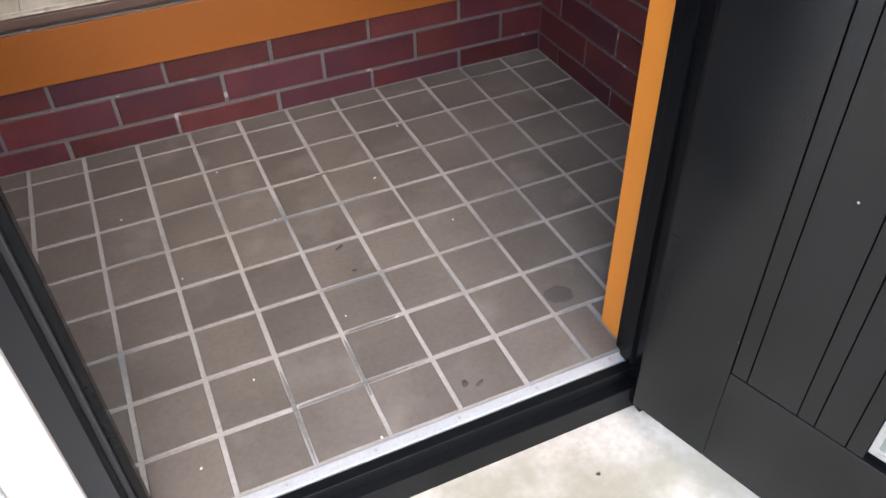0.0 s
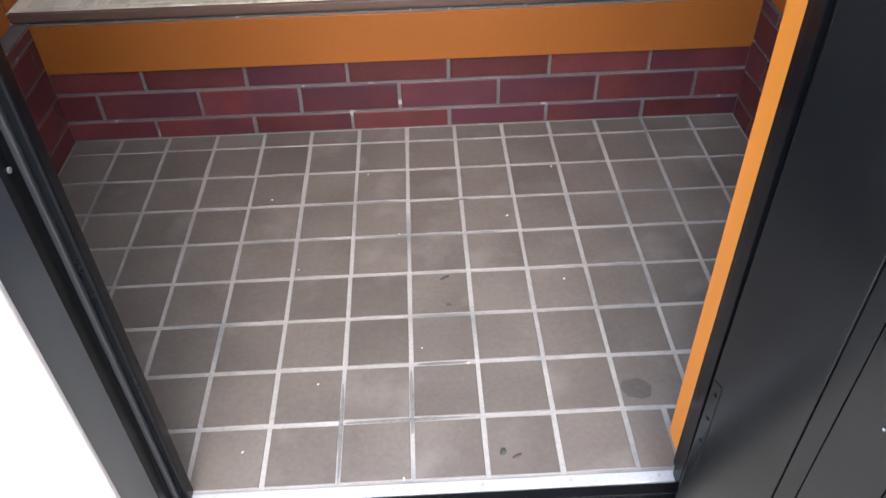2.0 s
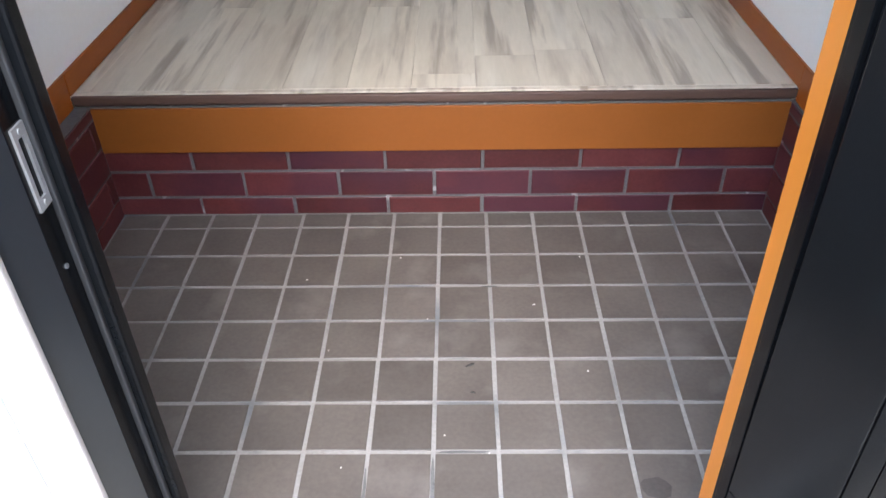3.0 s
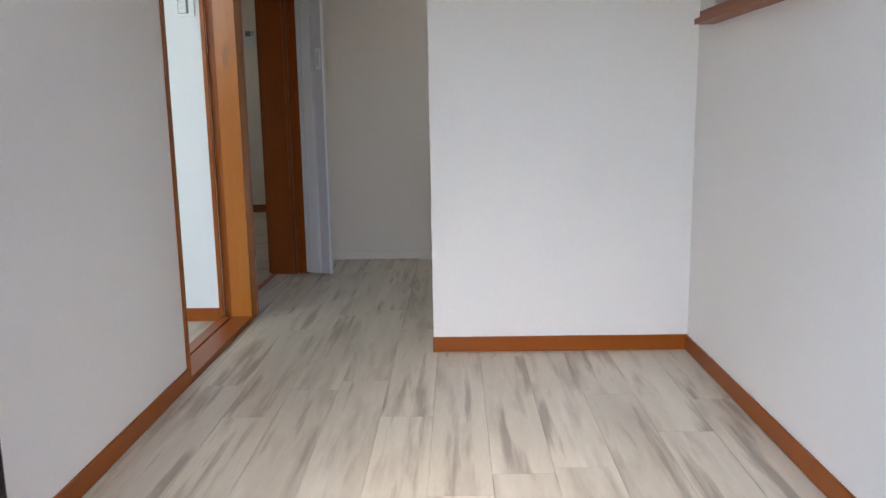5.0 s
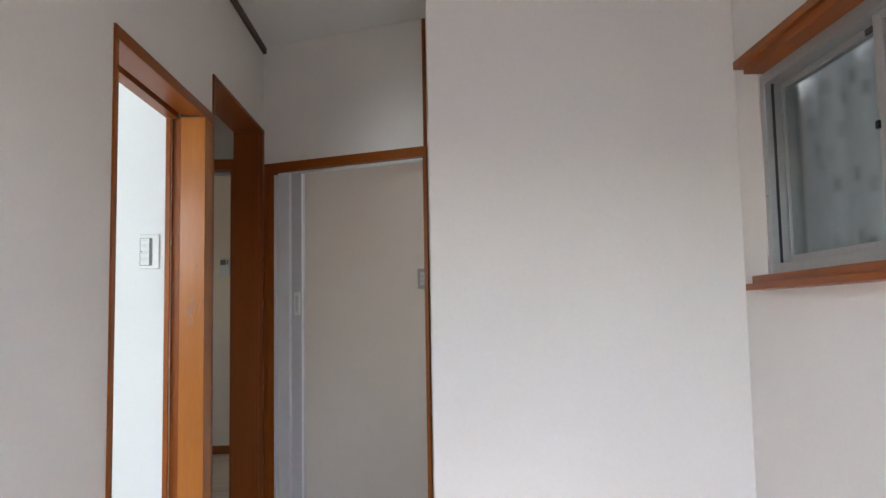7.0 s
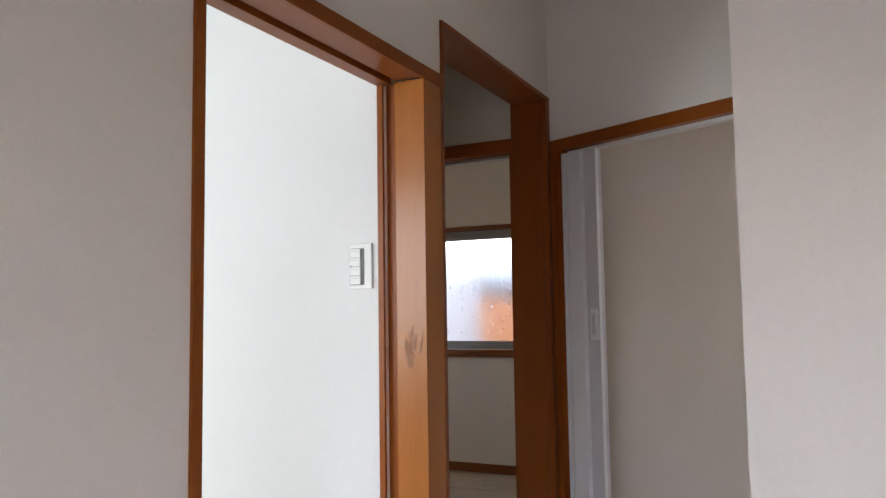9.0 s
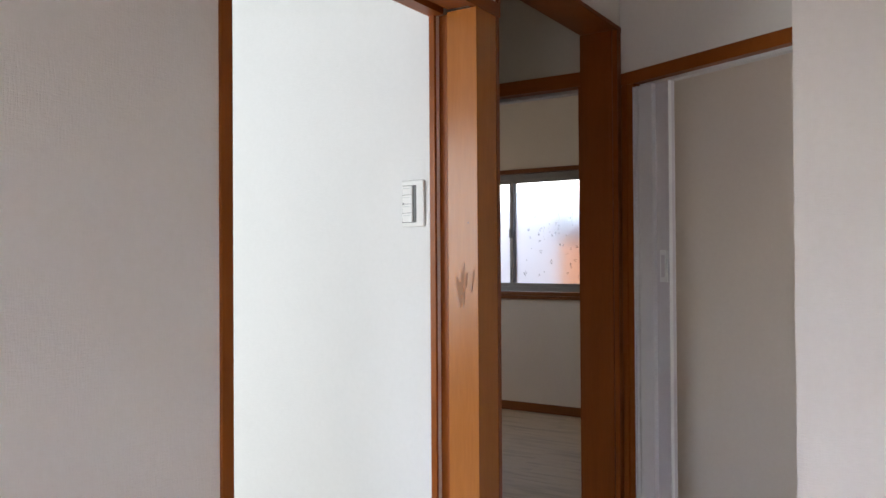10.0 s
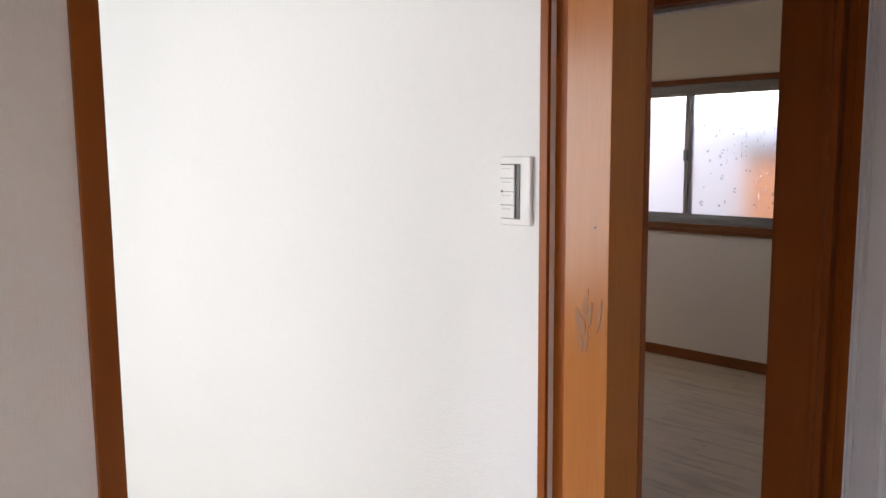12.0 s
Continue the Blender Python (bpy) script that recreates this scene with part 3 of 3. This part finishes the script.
def chip(cx, cz, w, h, tilt, seed):
    """A ragged, leaf-shaped bare patch in the post's face."""
    r, bm = random.Random(seed), bmesh.new()
    k, ca, sa = 18, math.cos(radians(tilt)), math.sin(radians(tilt))
    vs = []
    for i in range(k):
        q = 2 * math.pi * i / k
        u, v = w * math.cos(q) * abs(math.cos(q)) ** 0.3 * r.uniform(0.6, 1.15), h * math.sin(q) * r.uniform(0.88, 1.1)
        vs.append(bm.verts.new((cx + u * ca - v * sa, 1.6795 - 0.00012 * seed, cz + u * sa + v * ca)))
    ws = [bm.verts.new((v.co.x, 1.6805, v.co.z)) for v in vs]
    bm.faces.new(vs)
    for i in range(k):
        bm.faces.new((vs[i], ws[i], ws[(i + 1) % k], vs[(i + 1) % k]))
    bmesh.ops.recalc_face_normals(bm, faces=bm.faces[:])
    return bm


for seed, (cx, cz, w, h, tilt) in enumerate(((-0.889, 1.440, 0.005, 0.036, -8), (-0.902, 1.420, 0.006, 0.022, 9), (-0.897, 1.386, 0.005, 0.020, 4), (-0.886, 1.389, 0.004, 0.019, -6), (-0.879, 1.432, 0.004, 0.022, -7), (-0.861, 1.432, 0.003, 0.026, -8), (-0.893, 1.412, 0.006, 0.016, 10))):
    part("worn_patch", chip(cx, cz, w, h, tilt, seed), SCAR, post, "scuffed bare wood")
part("nail_hole", cyl(bmesh.new(), (-0.872, 1.6795, 1.572), 0.0016, 0.001, "y", 8), SPECK, post)

# ---- second doorway ----
d2 = thing("doorway_trim", (-0.91, 2.2, H), "brown stained wooden trim of a taller doorway, coloured as if shaded", "door frame", kind="structure")
part("near_jamb", boxes((-0.98, -0.845, 1.777, 1.792, H, 2.091), bevel=0.001), WOOD_SHADE, d2)
part("near_jamb_top", boxes((-0.98, -0.845, 1.785, 1.801, 2.1275, 2.277), bevel=0.001), WOOD_SHADE, d2)
part("head", boxes((-0.98, -0.845, 1.802, 2.662, 2.262, 2.2775), bevel=0.001), WOOD_SHADE_H, d2)
part("far_jamb", boxes((-0.982, -0.846, 2.622, 2.660, H, 2.2615), bevel=0.001), WOOD_SHADE, d2)
part("far_stop", boxes((-0.875, -0.862, 2.612, 2.6225, H, 2.2615), bevel=0.001), WOOD_SHADE, d2)
part("floor_strip", boxes((-0.98, -0.957, 1.80, 2.62, H - 0.01, H + 0.004), bevel=0.001), WOOD_H, d2)
d3 = thing("doorway_trim", (-1.35, 2.68, H), "brown stained wooden trim of the back room doorway, jambs coloured as if shaded", "door frame", kind="structure")
part("lintel", boxes((-1.76, -0.984, 2.652, 2.77, 2.092, 2.142), bevel=0.0015), WOOD_X, d3)
part("jamb", boxes((-1.003, -0.984, 2.655, 2.77, H, 2.0915), bevel=0.001), WOOD_SHADE, d3)
part("jamb", boxes((-1.78, -1.76, 2.655, 2.77, H, 2.0915), bevel=0.001), WOOD_SHADE, d3)
part("track", boxes((-1.76, -1.004, 2.70, 2.74, 2.08, 2.0915)), BEIGE, d3)

# ---- folding door in the slanted wall ----
fd = thing("doorway_trim", (-0.46, 2.48, H), "brown wooden frame of the folding door", "door frame", kind="structure")
part("head", slant(0.004, LEN - 0.004, -0.006, 0.085, 2.073, 2.1155), WOOD_X, fd)
part("left_jamb", slant(0.002, 0.060, -0.004, 0.09, H, 2.0725), WOOD, fd)
part("left_stop", slant(0.020, 0.032, -0.012, -0.0045, H, 2.0725), WOOD, fd)
part("corner_strip", slant(LEN - 0.017, LEN - 0.002, -0.006, 0.0, 2.1165, TOP - 0.002), WOOD_SHADE, fd)
part("right_jamb", slant(LEN - 0.022, LEN - 0.006, -0.006, 0.09, H, 2.0725), WOOD, fd)
acc = thing("folding_door", (A.x + along.x * 0.1, A.y + along.y * 0.1, H), "white vinyl folding door pushed together beside its jamb", "folding door")
part("track", slant(0.061, LEN - 0.023, 0.025, 0.055, 2.062, 2.0725), WHITE, acc, "white top rail")
for i in range(4):
    s = 0.064 + i * 0.0082
    part("slat", slant(s, s + 0.0055, -0.013 + 0.003 * (i % 2), 0.078, H + 0.01, 2.058), LILAC, acc)
    part("fold", slant(s + 0.0057, s + 0.0080, -0.004, 0.07, H + 0.012, 2.056), LILAC, acc)
part("panel", slant(0.0970, 0.148, -0.012, 0.07, H + 0.008, 2.058), LILAC, acc, "white vinyl end panel")
part("closing_stile", slant(0.1485, 0.2030, 0.006, 0.034, H + 0.006, 2.058), STILE, acc, "lilac-grey closing stile")
part("edge_strip", slant(0.2035, 0.2062, 0.002, 0.016, H + 0.006, 2.058), WHITE, acc)
hz = 1.456
hp = part("handle", slant(0.170, 0.196, -0.004, 0.0058, hz - 0.052, hz + 0.052), WHITE, acc, "white plastic pull")
part("grip", slant(0.177, 0.190, -0.006, -0.0042, hz - 0.036, hz + 0.036), STILE, hp)
for s in (0.13, 0.165, 0.19):
    part("hanger", slant(s - 0.004, s + 0.004, 0.03, 0.045, 2.0585, 2.0615), GREYP, acc)

# ---- switches and panels ----
sw = thing("wall_switch", (-1.026, 1.683, 1.569), "white four-way light switch on the white wall", "light switch")
part("plate", boxes((-1.067, -0.999, 1.675, 1.683, 1.566, 1.684), bevel=0.003), WHITE, sw)
part("recess", boxes((-1.0635, -1.0215, 1.6735, 1.6752, 1.577, 1.671)), GREYP, sw, "dark grey recess")
for i in range(4):
    z = 1.5785 + i * 0.0229
    key = part("rocker", boxes((-1.0605, -1.030, 1.669, 1.6733, z, z + 0.0222), bevel=0.001), WHITE, sw)
    part("name_line", boxes((-1.057, -1.037, 1.6684, 1.669, z + 0.015, z + 0.0168)), PALEGREY, key)
part("pilot_lamp", boxes((-1.0585, -1.0545, 1.6682, 1.669, 1.6225, 1.6262)), GREYP, sw)
remote = thing("wall_panel", (-1.70, 5.28, 1.745), "pale grey wall remote with a dark display", "control panel")
part("case", boxes((-1.742, -1.660, 5.262, 5.28, 1.742, 1.880), bevel=0.004), PALEGREY, remote)
part("display", boxes((-1.735, -1.690, 5.2605, 5.2625, 1.825, 1.868)), GREYP, remote)
part("button", boxes((-1.682, -1.672, 5.2595, 5.2625, 1.83, 1.865), bevel=0.001), GREYP, remote)
part("cover", boxes((-1.735, -1.667, 5.2600, 5.2625, 1.752, 1.815), bevel=0.001), PALEGREY, remote)
plate2 = thing("wall_switch", (-0.10, 3.03, 1.53), "pale switch plate on the washroom wall", "light switch")
part("plate", boxes((-0.135, -0.078, 3.018, 3.03, 1.53, 1.632), bevel=0.003), BEIGE, plate2)
for i in range(3):
    part("rocker", boxes((-0.122, -0.094, 3.0145, 3.0185, 1.547 + i * 0.024, 1.567 + i * 0.024), bevel=0.001), PALEGREY, plate2)
stopper = thing("skirting_block", (-0.08, 1.95, H), "small white block at the foot of the wall", "wall trim")
part("block", boxes((-0.088, -0.075, 1.86, 2.03, H, H + 0.14), bevel=0.002), WHITE, stopper)

# ---- hall window ----
w1 = thing("window_1", (XR, 0.48, 1.486), "small aluminium sliding window with obscured glass", "window", kind="structure")
y0, y1, z0, z1 = -0.098, 1.066, 1.478, 2.022
fr = part("window_frame", boxes((0.828, 0.925, y1 - 0.028, y1, z0, z1), (0.828, 0.925, y0, y0 + 0.028, z0, z1), (0.828, 0.925, y0 + 0.028, y1 - 0.028, z0, z0 + 0.03), (0.828, 0.925, y0 + 0.028, y1 - 0.028, z1 - 0.03, z1), bevel=0.0015), ALU, w1)
part("track_groove", boxes((0.846, 0.852, y1 - 0.033, y1 - 0.0285, z0 + 0.03, z1 - 0.03)), RUBBER, fr)
part("window_sill", boxes((0.765, 0.88, y0 - 0.02, y1 + 0.008, 1.440, 1.4575), (0.775, 0.88, y0 - 0.01, y1 - 0.012, 1.4578, 1.4775), bevel=0.0015), WOOD_H, w1, "brown wooden sill board")
part("head_board", boxes((0.765, 0.88, y0 - 0.02, y1 + 0.018, 2.046, 2.068), (0.778, 0.88, y0 - 0.01, y1 - 0.018, 2.0225, 2.0458), bevel=0.0015), WOOD_H, w1, "brown wooden head board")


def sash(x, ya, yb, near, far):
    """A sash with stiles of two widths, a slim top rail and a deeper bottom rail."""
    lo_z, hi_z = z0 + 0.031, z1 - 0.031
    s = part("sash", boxes((x, x + 0.020, ya, ya + near, lo_z, hi_z), (x, x + 0.020, yb - far, yb, lo_z, hi_z), (x, x + 0.020, ya + near, yb - far, lo_z, lo_z + 0.02), (x, x + 0.020, ya + near, yb - far, hi_z - 0.018, hi_z), bevel=0.0012), ALU, w1)
    p = part("pane", boxes((x + 0.008, x + 0.012, ya + near, yb - far, lo_z + 0.02, hi_z - 0.018)), PANE, s)
    p.visible_shadow = False
    return s


s_in = sash(0.846, y0 + 0.032, 0.556, 0.026, 0.034)
s_out = sash(0.872, 0.53, y1 - 0.032, 0.026, 0.008)
part("latch", boxes((0.839, 0.846, 0.547, 0.559, 1.752, 1.770), bevel=0.002), RUBBER, s_in, "black latch")
part("stopper", boxes((0.867, 0.872, 0.590, 0.622, z1 - 0.050, z1 - 0.036), bevel=0.001), RUBBER, s_out)
part("screw", cyl(bmesh.new(), (0.8275, y1 - 0.014, 1.69), 0.003, 0.001, "x", 8), GREYP, fr)


def curtain(name, x, ya, yb, za, zb, label):
    bm = bmesh.new()
    n, rows = 90, 6
    g = [[bm.verts.new((x + 0.010 * math.sin(i * 0.62) + 0.004 * math.sin(i * 0.23 + 1), ya + (yb - ya) * i / n, za + (zb - za) * j / rows)) for i in range(n + 1)] for j in range(rows + 1)]
    for j in range(rows):
        for i in range(n):
            bm.faces.new((g[j][i], g[j][i + 1], g[j + 1][i + 1], g[j + 1][i]))
    ob = new(name, mesh_of(name, bm, CLOTH, True))
    so = ob.modifiers.new("thick", "SOLIDIFY")
    so.thickness = 0.002
    return tagged(ob, label, "curtain")


curtain("curtain", 0.955, y0 - 0.05, y1 + 0.05, 1.44, 2.06, "pale blue curtain with a dark leaf print behind the glass")
structure("neighbour_wall", boxes((1.75, 1.85, -0.7, 8, G, 4.5)), ROOFGREY, "grey wall of the neighbouring house", "facade")

# ---- back room window ----
w2 = thing("window_2", (-2.65, 5.28, 1.2), "frosted sliding window with beads of damp on the glass", "window", kind="structure")
part("window_frame", boxes((-3.36, -3.33, 5.30, 5.37, 1.23, 2.106), (-1.97, -1.94, 5.30, 5.37, 1.23, 2.106), (-3.33, -1.97, 5.30, 5.37, 1.23, 1.262), (-3.33, -1.97, 5.30, 5.37, 2.066, 2.106), bevel=0.0015), ALU_DARK, w2)
part("window_sill", boxes((-3.40, -1.90, 5.245, 5.30, 1.175, 1.2), (-3.38, -1.92, 5.255, 5.30, 1.2005, 1.229), bevel=0.002), WOOD_SHADE_X, w2, "brown wooden sill")
part("head_trim", boxes((-3.40, -1.90, 5.25, 5.30, 2.1065, 2.138), bevel=0.002), WOOD_SHADE_X, w2, "brown wooden head trim")


def sash2(y, xa, xb):
    s = part("sash", boxes((xa, xa + 0.03, y, y + 0.022, 1.262, 2.066), (xb - 0.03, xb, y, y + 0.022, 1.262, 2.066), (xa + 0.03, xb - 0.03, y, y + 0.022, 1.262, 1.29), (xa + 0.03, xb - 0.03, y, y + 0.022, 2.04, 2.066), bevel=0.001), ALU_DARK, w2)
    p = part("pane", boxes((xa + 0.03, xb - 0.03, y + 0.009, y + 0.013, 1.29, 2.04)), FROST, s)
    p.visible_shadow = False
    return s


sr = sash2(5.305, -2.70, -1.972)
sl = sash2(5.332, -3.328, -2.66)
part("latch", boxes((-2.70, -2.675, 5.29, 5.305, 1.63, 1.70), bevel=0.003), GREYP, sr, "dark latch")
drop_rng = random.Random(3)
bm = bmesh.new()
for i in range(64):
    x, z = drop_rng.uniform(-2.6, -2.02), 1.33 + 0.60 * drop_rng.random()
    r = drop_rng.choice((0.004, 0.006, 0.008, 0.011))
    bmesh.ops.create_icosphere(bm, subdivisions=1, radius=r, matrix=Matrix.Translation((x, 5.3125, z)) @ Matrix.Diagonal((1, 0.25, drop_rng.uniform(0.8, 1.6), 1)))
for i in range(9):
    x, z, h = drop_rng.uniform(-2.45, -2.05), drop_rng.uniform(1.62, 1.86), drop_rng.uniform(0.03, 0.09)
    bmesh.ops.create_icosphere(bm, subdivisions=2, radius=1.0, matrix=Matrix.Translation((x, 5.3125, z)) @ Matrix.Diagonal((0.004, 0.002, h, 1)))
tagged(part("water_drops", bm, clear_glass("water", 0.02), sr, "beads of condensation", smooth=True), kind="stuff")
structure("neighbour_house_wall", boxes((-9, 4, 7.6, 7.8, G, 2.12)), HOUSEGREY, "grey wall of the house behind", "facade")
neighbour = thing("garden_wall", (-2.0, 6.35, G), "orange stuccoed wall outside the back room window", "wall", kind="structure")
part("stucco_wall", boxes((-2.75, 1.0, 6.3, 6.45, G, 1.66), bevel=0.01), STUCCO, neighbour)
part("coping", boxes((-2.78, 1.0, 6.26, 6.49, 1.66, 1.80), bevel=0.01), HOUSEGREY, neighbour)

# ---- front room window (lights the white wall) ----
w3 = thing("window_3", (-2.4, -0.98, 0.75), "wide aluminium window of the front room", "window", kind="structure")
part("window_frame", boxes((-3.2, -3.16, -1.01, -0.95, 0.75, 2.25), (-1.64, -1.6, -1.01, -0.95, 0.75, 2.25), (-3.16, -1.64, -1.01, -0.95, 0.75, 0.79), (-3.16, -1.64, -1.01, -0.95, 2.21, 2.25)), ALU, w3)

# ---- marks and crumbs on the tiles ----
def fleck(name, x, y, lx, ly, material, label, category, seed, h=0.0015, group=""):
    r, bm, k = random.Random(seed), bmesh.new(), 12
    low = 0.9 if name == "floor_stain" else 0.7
    rim = [bm.verts.new((lx * math.cos(2 * math.pi * i / k) * r.uniform(low, 1.1), ly * math.sin(2 * math.pi * i / k) * r.uniform(low, 1.1), 0)) for i in range(k)]
    c = bm.verts.new((0, 0, h))
    for i in range(k):
        bm.faces.new((rim[i], rim[(i + 1) % k], c))
    bm.faces.new(rim[::-1])
    ob = new(name, mesh_of(name, bm, material))
    ob.matrix_world = pose(x, y, 0.0016, 0, 0, r.uniform(-30, 30))
    return tagged(ob, label, category, group)


stain = fleck("floor_stain", 0.379, -0.773, 0.026, 0.022, STAIN, "round dark stain on a brown floor tile", "stain", 1, 0.0004)
for i, (x, y, lx, ly) in enumerate(((0.069, -0.482, 0.011, 0.004), (0.073, -0.556, 0.006, 0.003), (0.142, -0.883, 0.006, 0.008), (0.163, -0.892, 0.010, 0.003))):
    fleck("dry_leaf_scrap", x, y, lx, ly, SPECK, "tiny dark scrap of dry leaf on the tiles", "debris", 10 + i, 0.002, "leaf scraps")
joint_dirt = surf("damp_dirt", (0.085, 0.082, 0.08), (0.17, 0.165, 0.16), rough=0.8, big=40, fine=200, bump=0.1)
for x, y, lx, ly in ((0.0, -0.775, 0.0043, 0.075), (-0.012, -0.812, 0.105, 0.0043), (-0.116, -0.82, 0.0043, 0.10), (0.055, -0.696, 0.055, 0.0035), (0.116, -0.235, 0.02, 0.0035)):
    ob = fleck("joint_stain", x, y, lx, ly, joint_dirt, "dark damp dirt in a tile joint", "stain", int(abs(x * 1000 + y * 100)), 0.0003, "joint stains")
    ob.matrix_world = pose(x, y, -0.0006)
crumbs = random.Random(8)
for i, (x, y) in enumerate(((-0.014, -0.922), (-0.16, -0.731), (0.02, -0.66), (0.21, -0.30), (-0.30, -0.21), (-0.09, -0.13), (0.30, -0.50), (-0.22, -0.44), (-0.02, -0.345), (-0.27, -0.86), (0.10, -0.70), (0.33, -0.13))):
    fleck("plaster_crumb", x, y, crumbs.uniform(0.0015, 0.004), crumbs.uniform(0.0015, 0.003), CHIP, "tiny pale crumb of plaster on the tiles", "debris", 30 + i, 0.002, "plaster crumbs")
for i, (x, y) in enumerate(((0.02, -1.12), (0.20, -1.09), (-0.15, -1.16), (0.28, -1.07))):
    ob = fleck("pebble", x, y, 0.004, 0.003, SPECK, "small dark pebble on the concrete", "pebble", 60 + i, 0.004, "pebbles")
    ob.location.z = G + 0.0005

# ---- pieces: planks, tiles, bricks ----
def piece(name, me, parent, x, y, z, turn=0.0):
    ob = new(name, me)
    ob.parent = parent
    ob.matrix_parent_inverse = Matrix()
    ob.matrix_basis = pose(x, y, z, 0, 0, turn)
    return ob


def slab(name, lx, ly, lz, material, bevel):
    """A thin piece with chamfered upper edges, from z = -lz to 0, centred in plan."""
    bm = bmesh.new()
    lower = [bm.verts.new((sx * lx / 2, sy * ly / 2, -lz)) for sx, sy in ((-1, -1), (1, -1), (1, 1), (-1, 1))]
    mid = [bm.verts.new((sx * lx / 2, sy * ly / 2, -bevel)) for sx, sy in ((-1, -1), (1, -1), (1, 1), (-1, 1))]
    top = [bm.verts.new((sx * (lx / 2 - bevel), sy * (ly / 2 - bevel), 0)) for sx, sy in ((-1, -1), (1, -1), (1, 1), (-1, 1))]
    bm.faces.new(top)
    for a, b in ((lower, mid), (mid, top)):
        for i in range(4):
            bm.faces.new((a[i], a[(i + 1) % 4], b[(i + 1) % 4], b[i]))
    return mesh_of(name, bm, material)


cache = {}


def shared(name, lx, ly, lz, material, bevel):
    key = (name, round(lx, 3), round(ly, 3), round(lz, 3))
    if key not in cache:
        cache[key] = slab(name, lx, ly, lz, material, bevel)
    return cache[key]


# hall planks, running away from the entrance
plank_rng = random.Random(4)
PW, PL = 0.150, 0.90
xs = [-0.061 - PW * 6 + PW * i for i in range(13)]
for i in range(12):
    x0, x1 = max(xs[i], -0.844), min(xs[i + 1], 0.817)
    if x1 - x0 < 0.03:
        continue
    y = 0.079 - plank_rng.uniform(0, PL)
    while y < 3.02:
        a, b = max(y, 0.0785), min(y + PL, 3.019)
        y += PL
        if b - a < 0.02:
            continue
        if x1 > -0.075 and a >= 1.212:
            continue
        if x1 > -0.05:
            b = min(b, 1.2115)
        if b - a < 0.02:
            continue
        piece("plank", shared("plank", x1 - x0 - 0.0007, b - a - 0.0003, 0.0115, PLANK, 0.0004), floor, (x0 + x1) / 2, (a + b) / 2, H)

piece("plank", shared("plank", 0.109, 0.825, 0.0115, PLANK, 0.0004), floor, -0.9005, 2.2085, H)

# back room planks, running across
back_floor = bpy.data.objects["back_room_floor"]
for i in range(16):
    ya, x = 2.775 + 0.15 * i, -3.45 - plank_rng.uniform(0, 0.8)
    while x < -1.0:
        a, b = max(x, -3.3), min(x + 0.9, -1.005)
        x += 0.9
        if b - a > 0.03:
            piece("plank", shared("plank_grey", b - a - 0.0012, 0.1485, 0.004, PLANK_GREY, 0.0006), back_floor, (a + b) / 2, ya + 0.075, H + 0.004)

# entrance tiles
tile_rng = random.Random(2)
floor_bed = bpy.data.objects["entrance_floor_bed"]
JT = 0.0085
for j in range(9):
    ya, yb = (0.0, 0.060) if j == 0 else (-P * j, -P * (j - 1))
    for i in range(-7, 7):
        spans = [(i * P, (i + 1) * P)]
        if j == 8 and i == 3:
            spans = [(i * P, i * P + 0.066), (i * P + 0.066, (i + 1) * P)]
        for xa, xb in spans:
            jit = tile_rng.choice((-0.0008, 0.0, 0.0008))
            me = shared("tile", xb - xa - JT + jit, yb - ya - (JT if j else 0.006) - jit, 0.006, TILE, 0.0007)
            piece("tile", me, floor_bed, (xa + xb) / 2 + tile_rng.uniform(-0.0006, 0.0006), (ya + yb) / 2 + tile_rng.uniform(-0.0006, 0.0006), 0.0002 + tile_rng.uniform(-0.0004, 0.0004), tile_rng.uniform(-0.5, 0.5))


# bricks
def brick_mesh(lx, lz):
    key = ("brick", round(lx, 3), round(lz, 3))
    if key not in cache:
        bm = bmesh.new()
        box(bm, -lx / 2, lx / 2, -0.004, 0.012, -lz / 2, lz / 2)
        bmesh.ops.bevel(bm, geom=[e for e in bm.edges if all(v.co.y < 0 for v in e.verts)], offset=0.0015, segments=1, affect="EDGES")
        cache[key] = mesh_of("brick", bm, BRICK)
    return cache[key]


def bricklay(parent, a, b, shift, courses, place):
    rng_b = random.Random(len(parent.name))
    for k, (za, zb) in enumerate(courses):
        s = a - 1.0 + ((shift + (0.1185 if k % 2 else 0.0) - (a - 1.0)) % 0.237)
        while s < b:
            u, v = max(s + 0.004, a), min(s + 0.233, b)
            s += 0.237
            if v - u > 0.012:
                x, y, turn = place((u + v) / 2)
                d = rng_b.uniform(-0.0006, 0.0006)
                piece("brick", brick_mesh(v - u, zb - za), parent, x + d, y + d, (za + zb) / 2, turn)


bricklay(brick_back, -0.836, 0.836, -0.131, COURSES[:3], lambda u: (u, 0.064, 0))
bricklay(brick_left, -0.858, 0.052, -0.0985, COURSES, lambda u: (-0.814, u, 90))
bricklay(brick_right, -0.858, 0.052, -0.04, COURSES, lambda u: (0.814, u, -90))
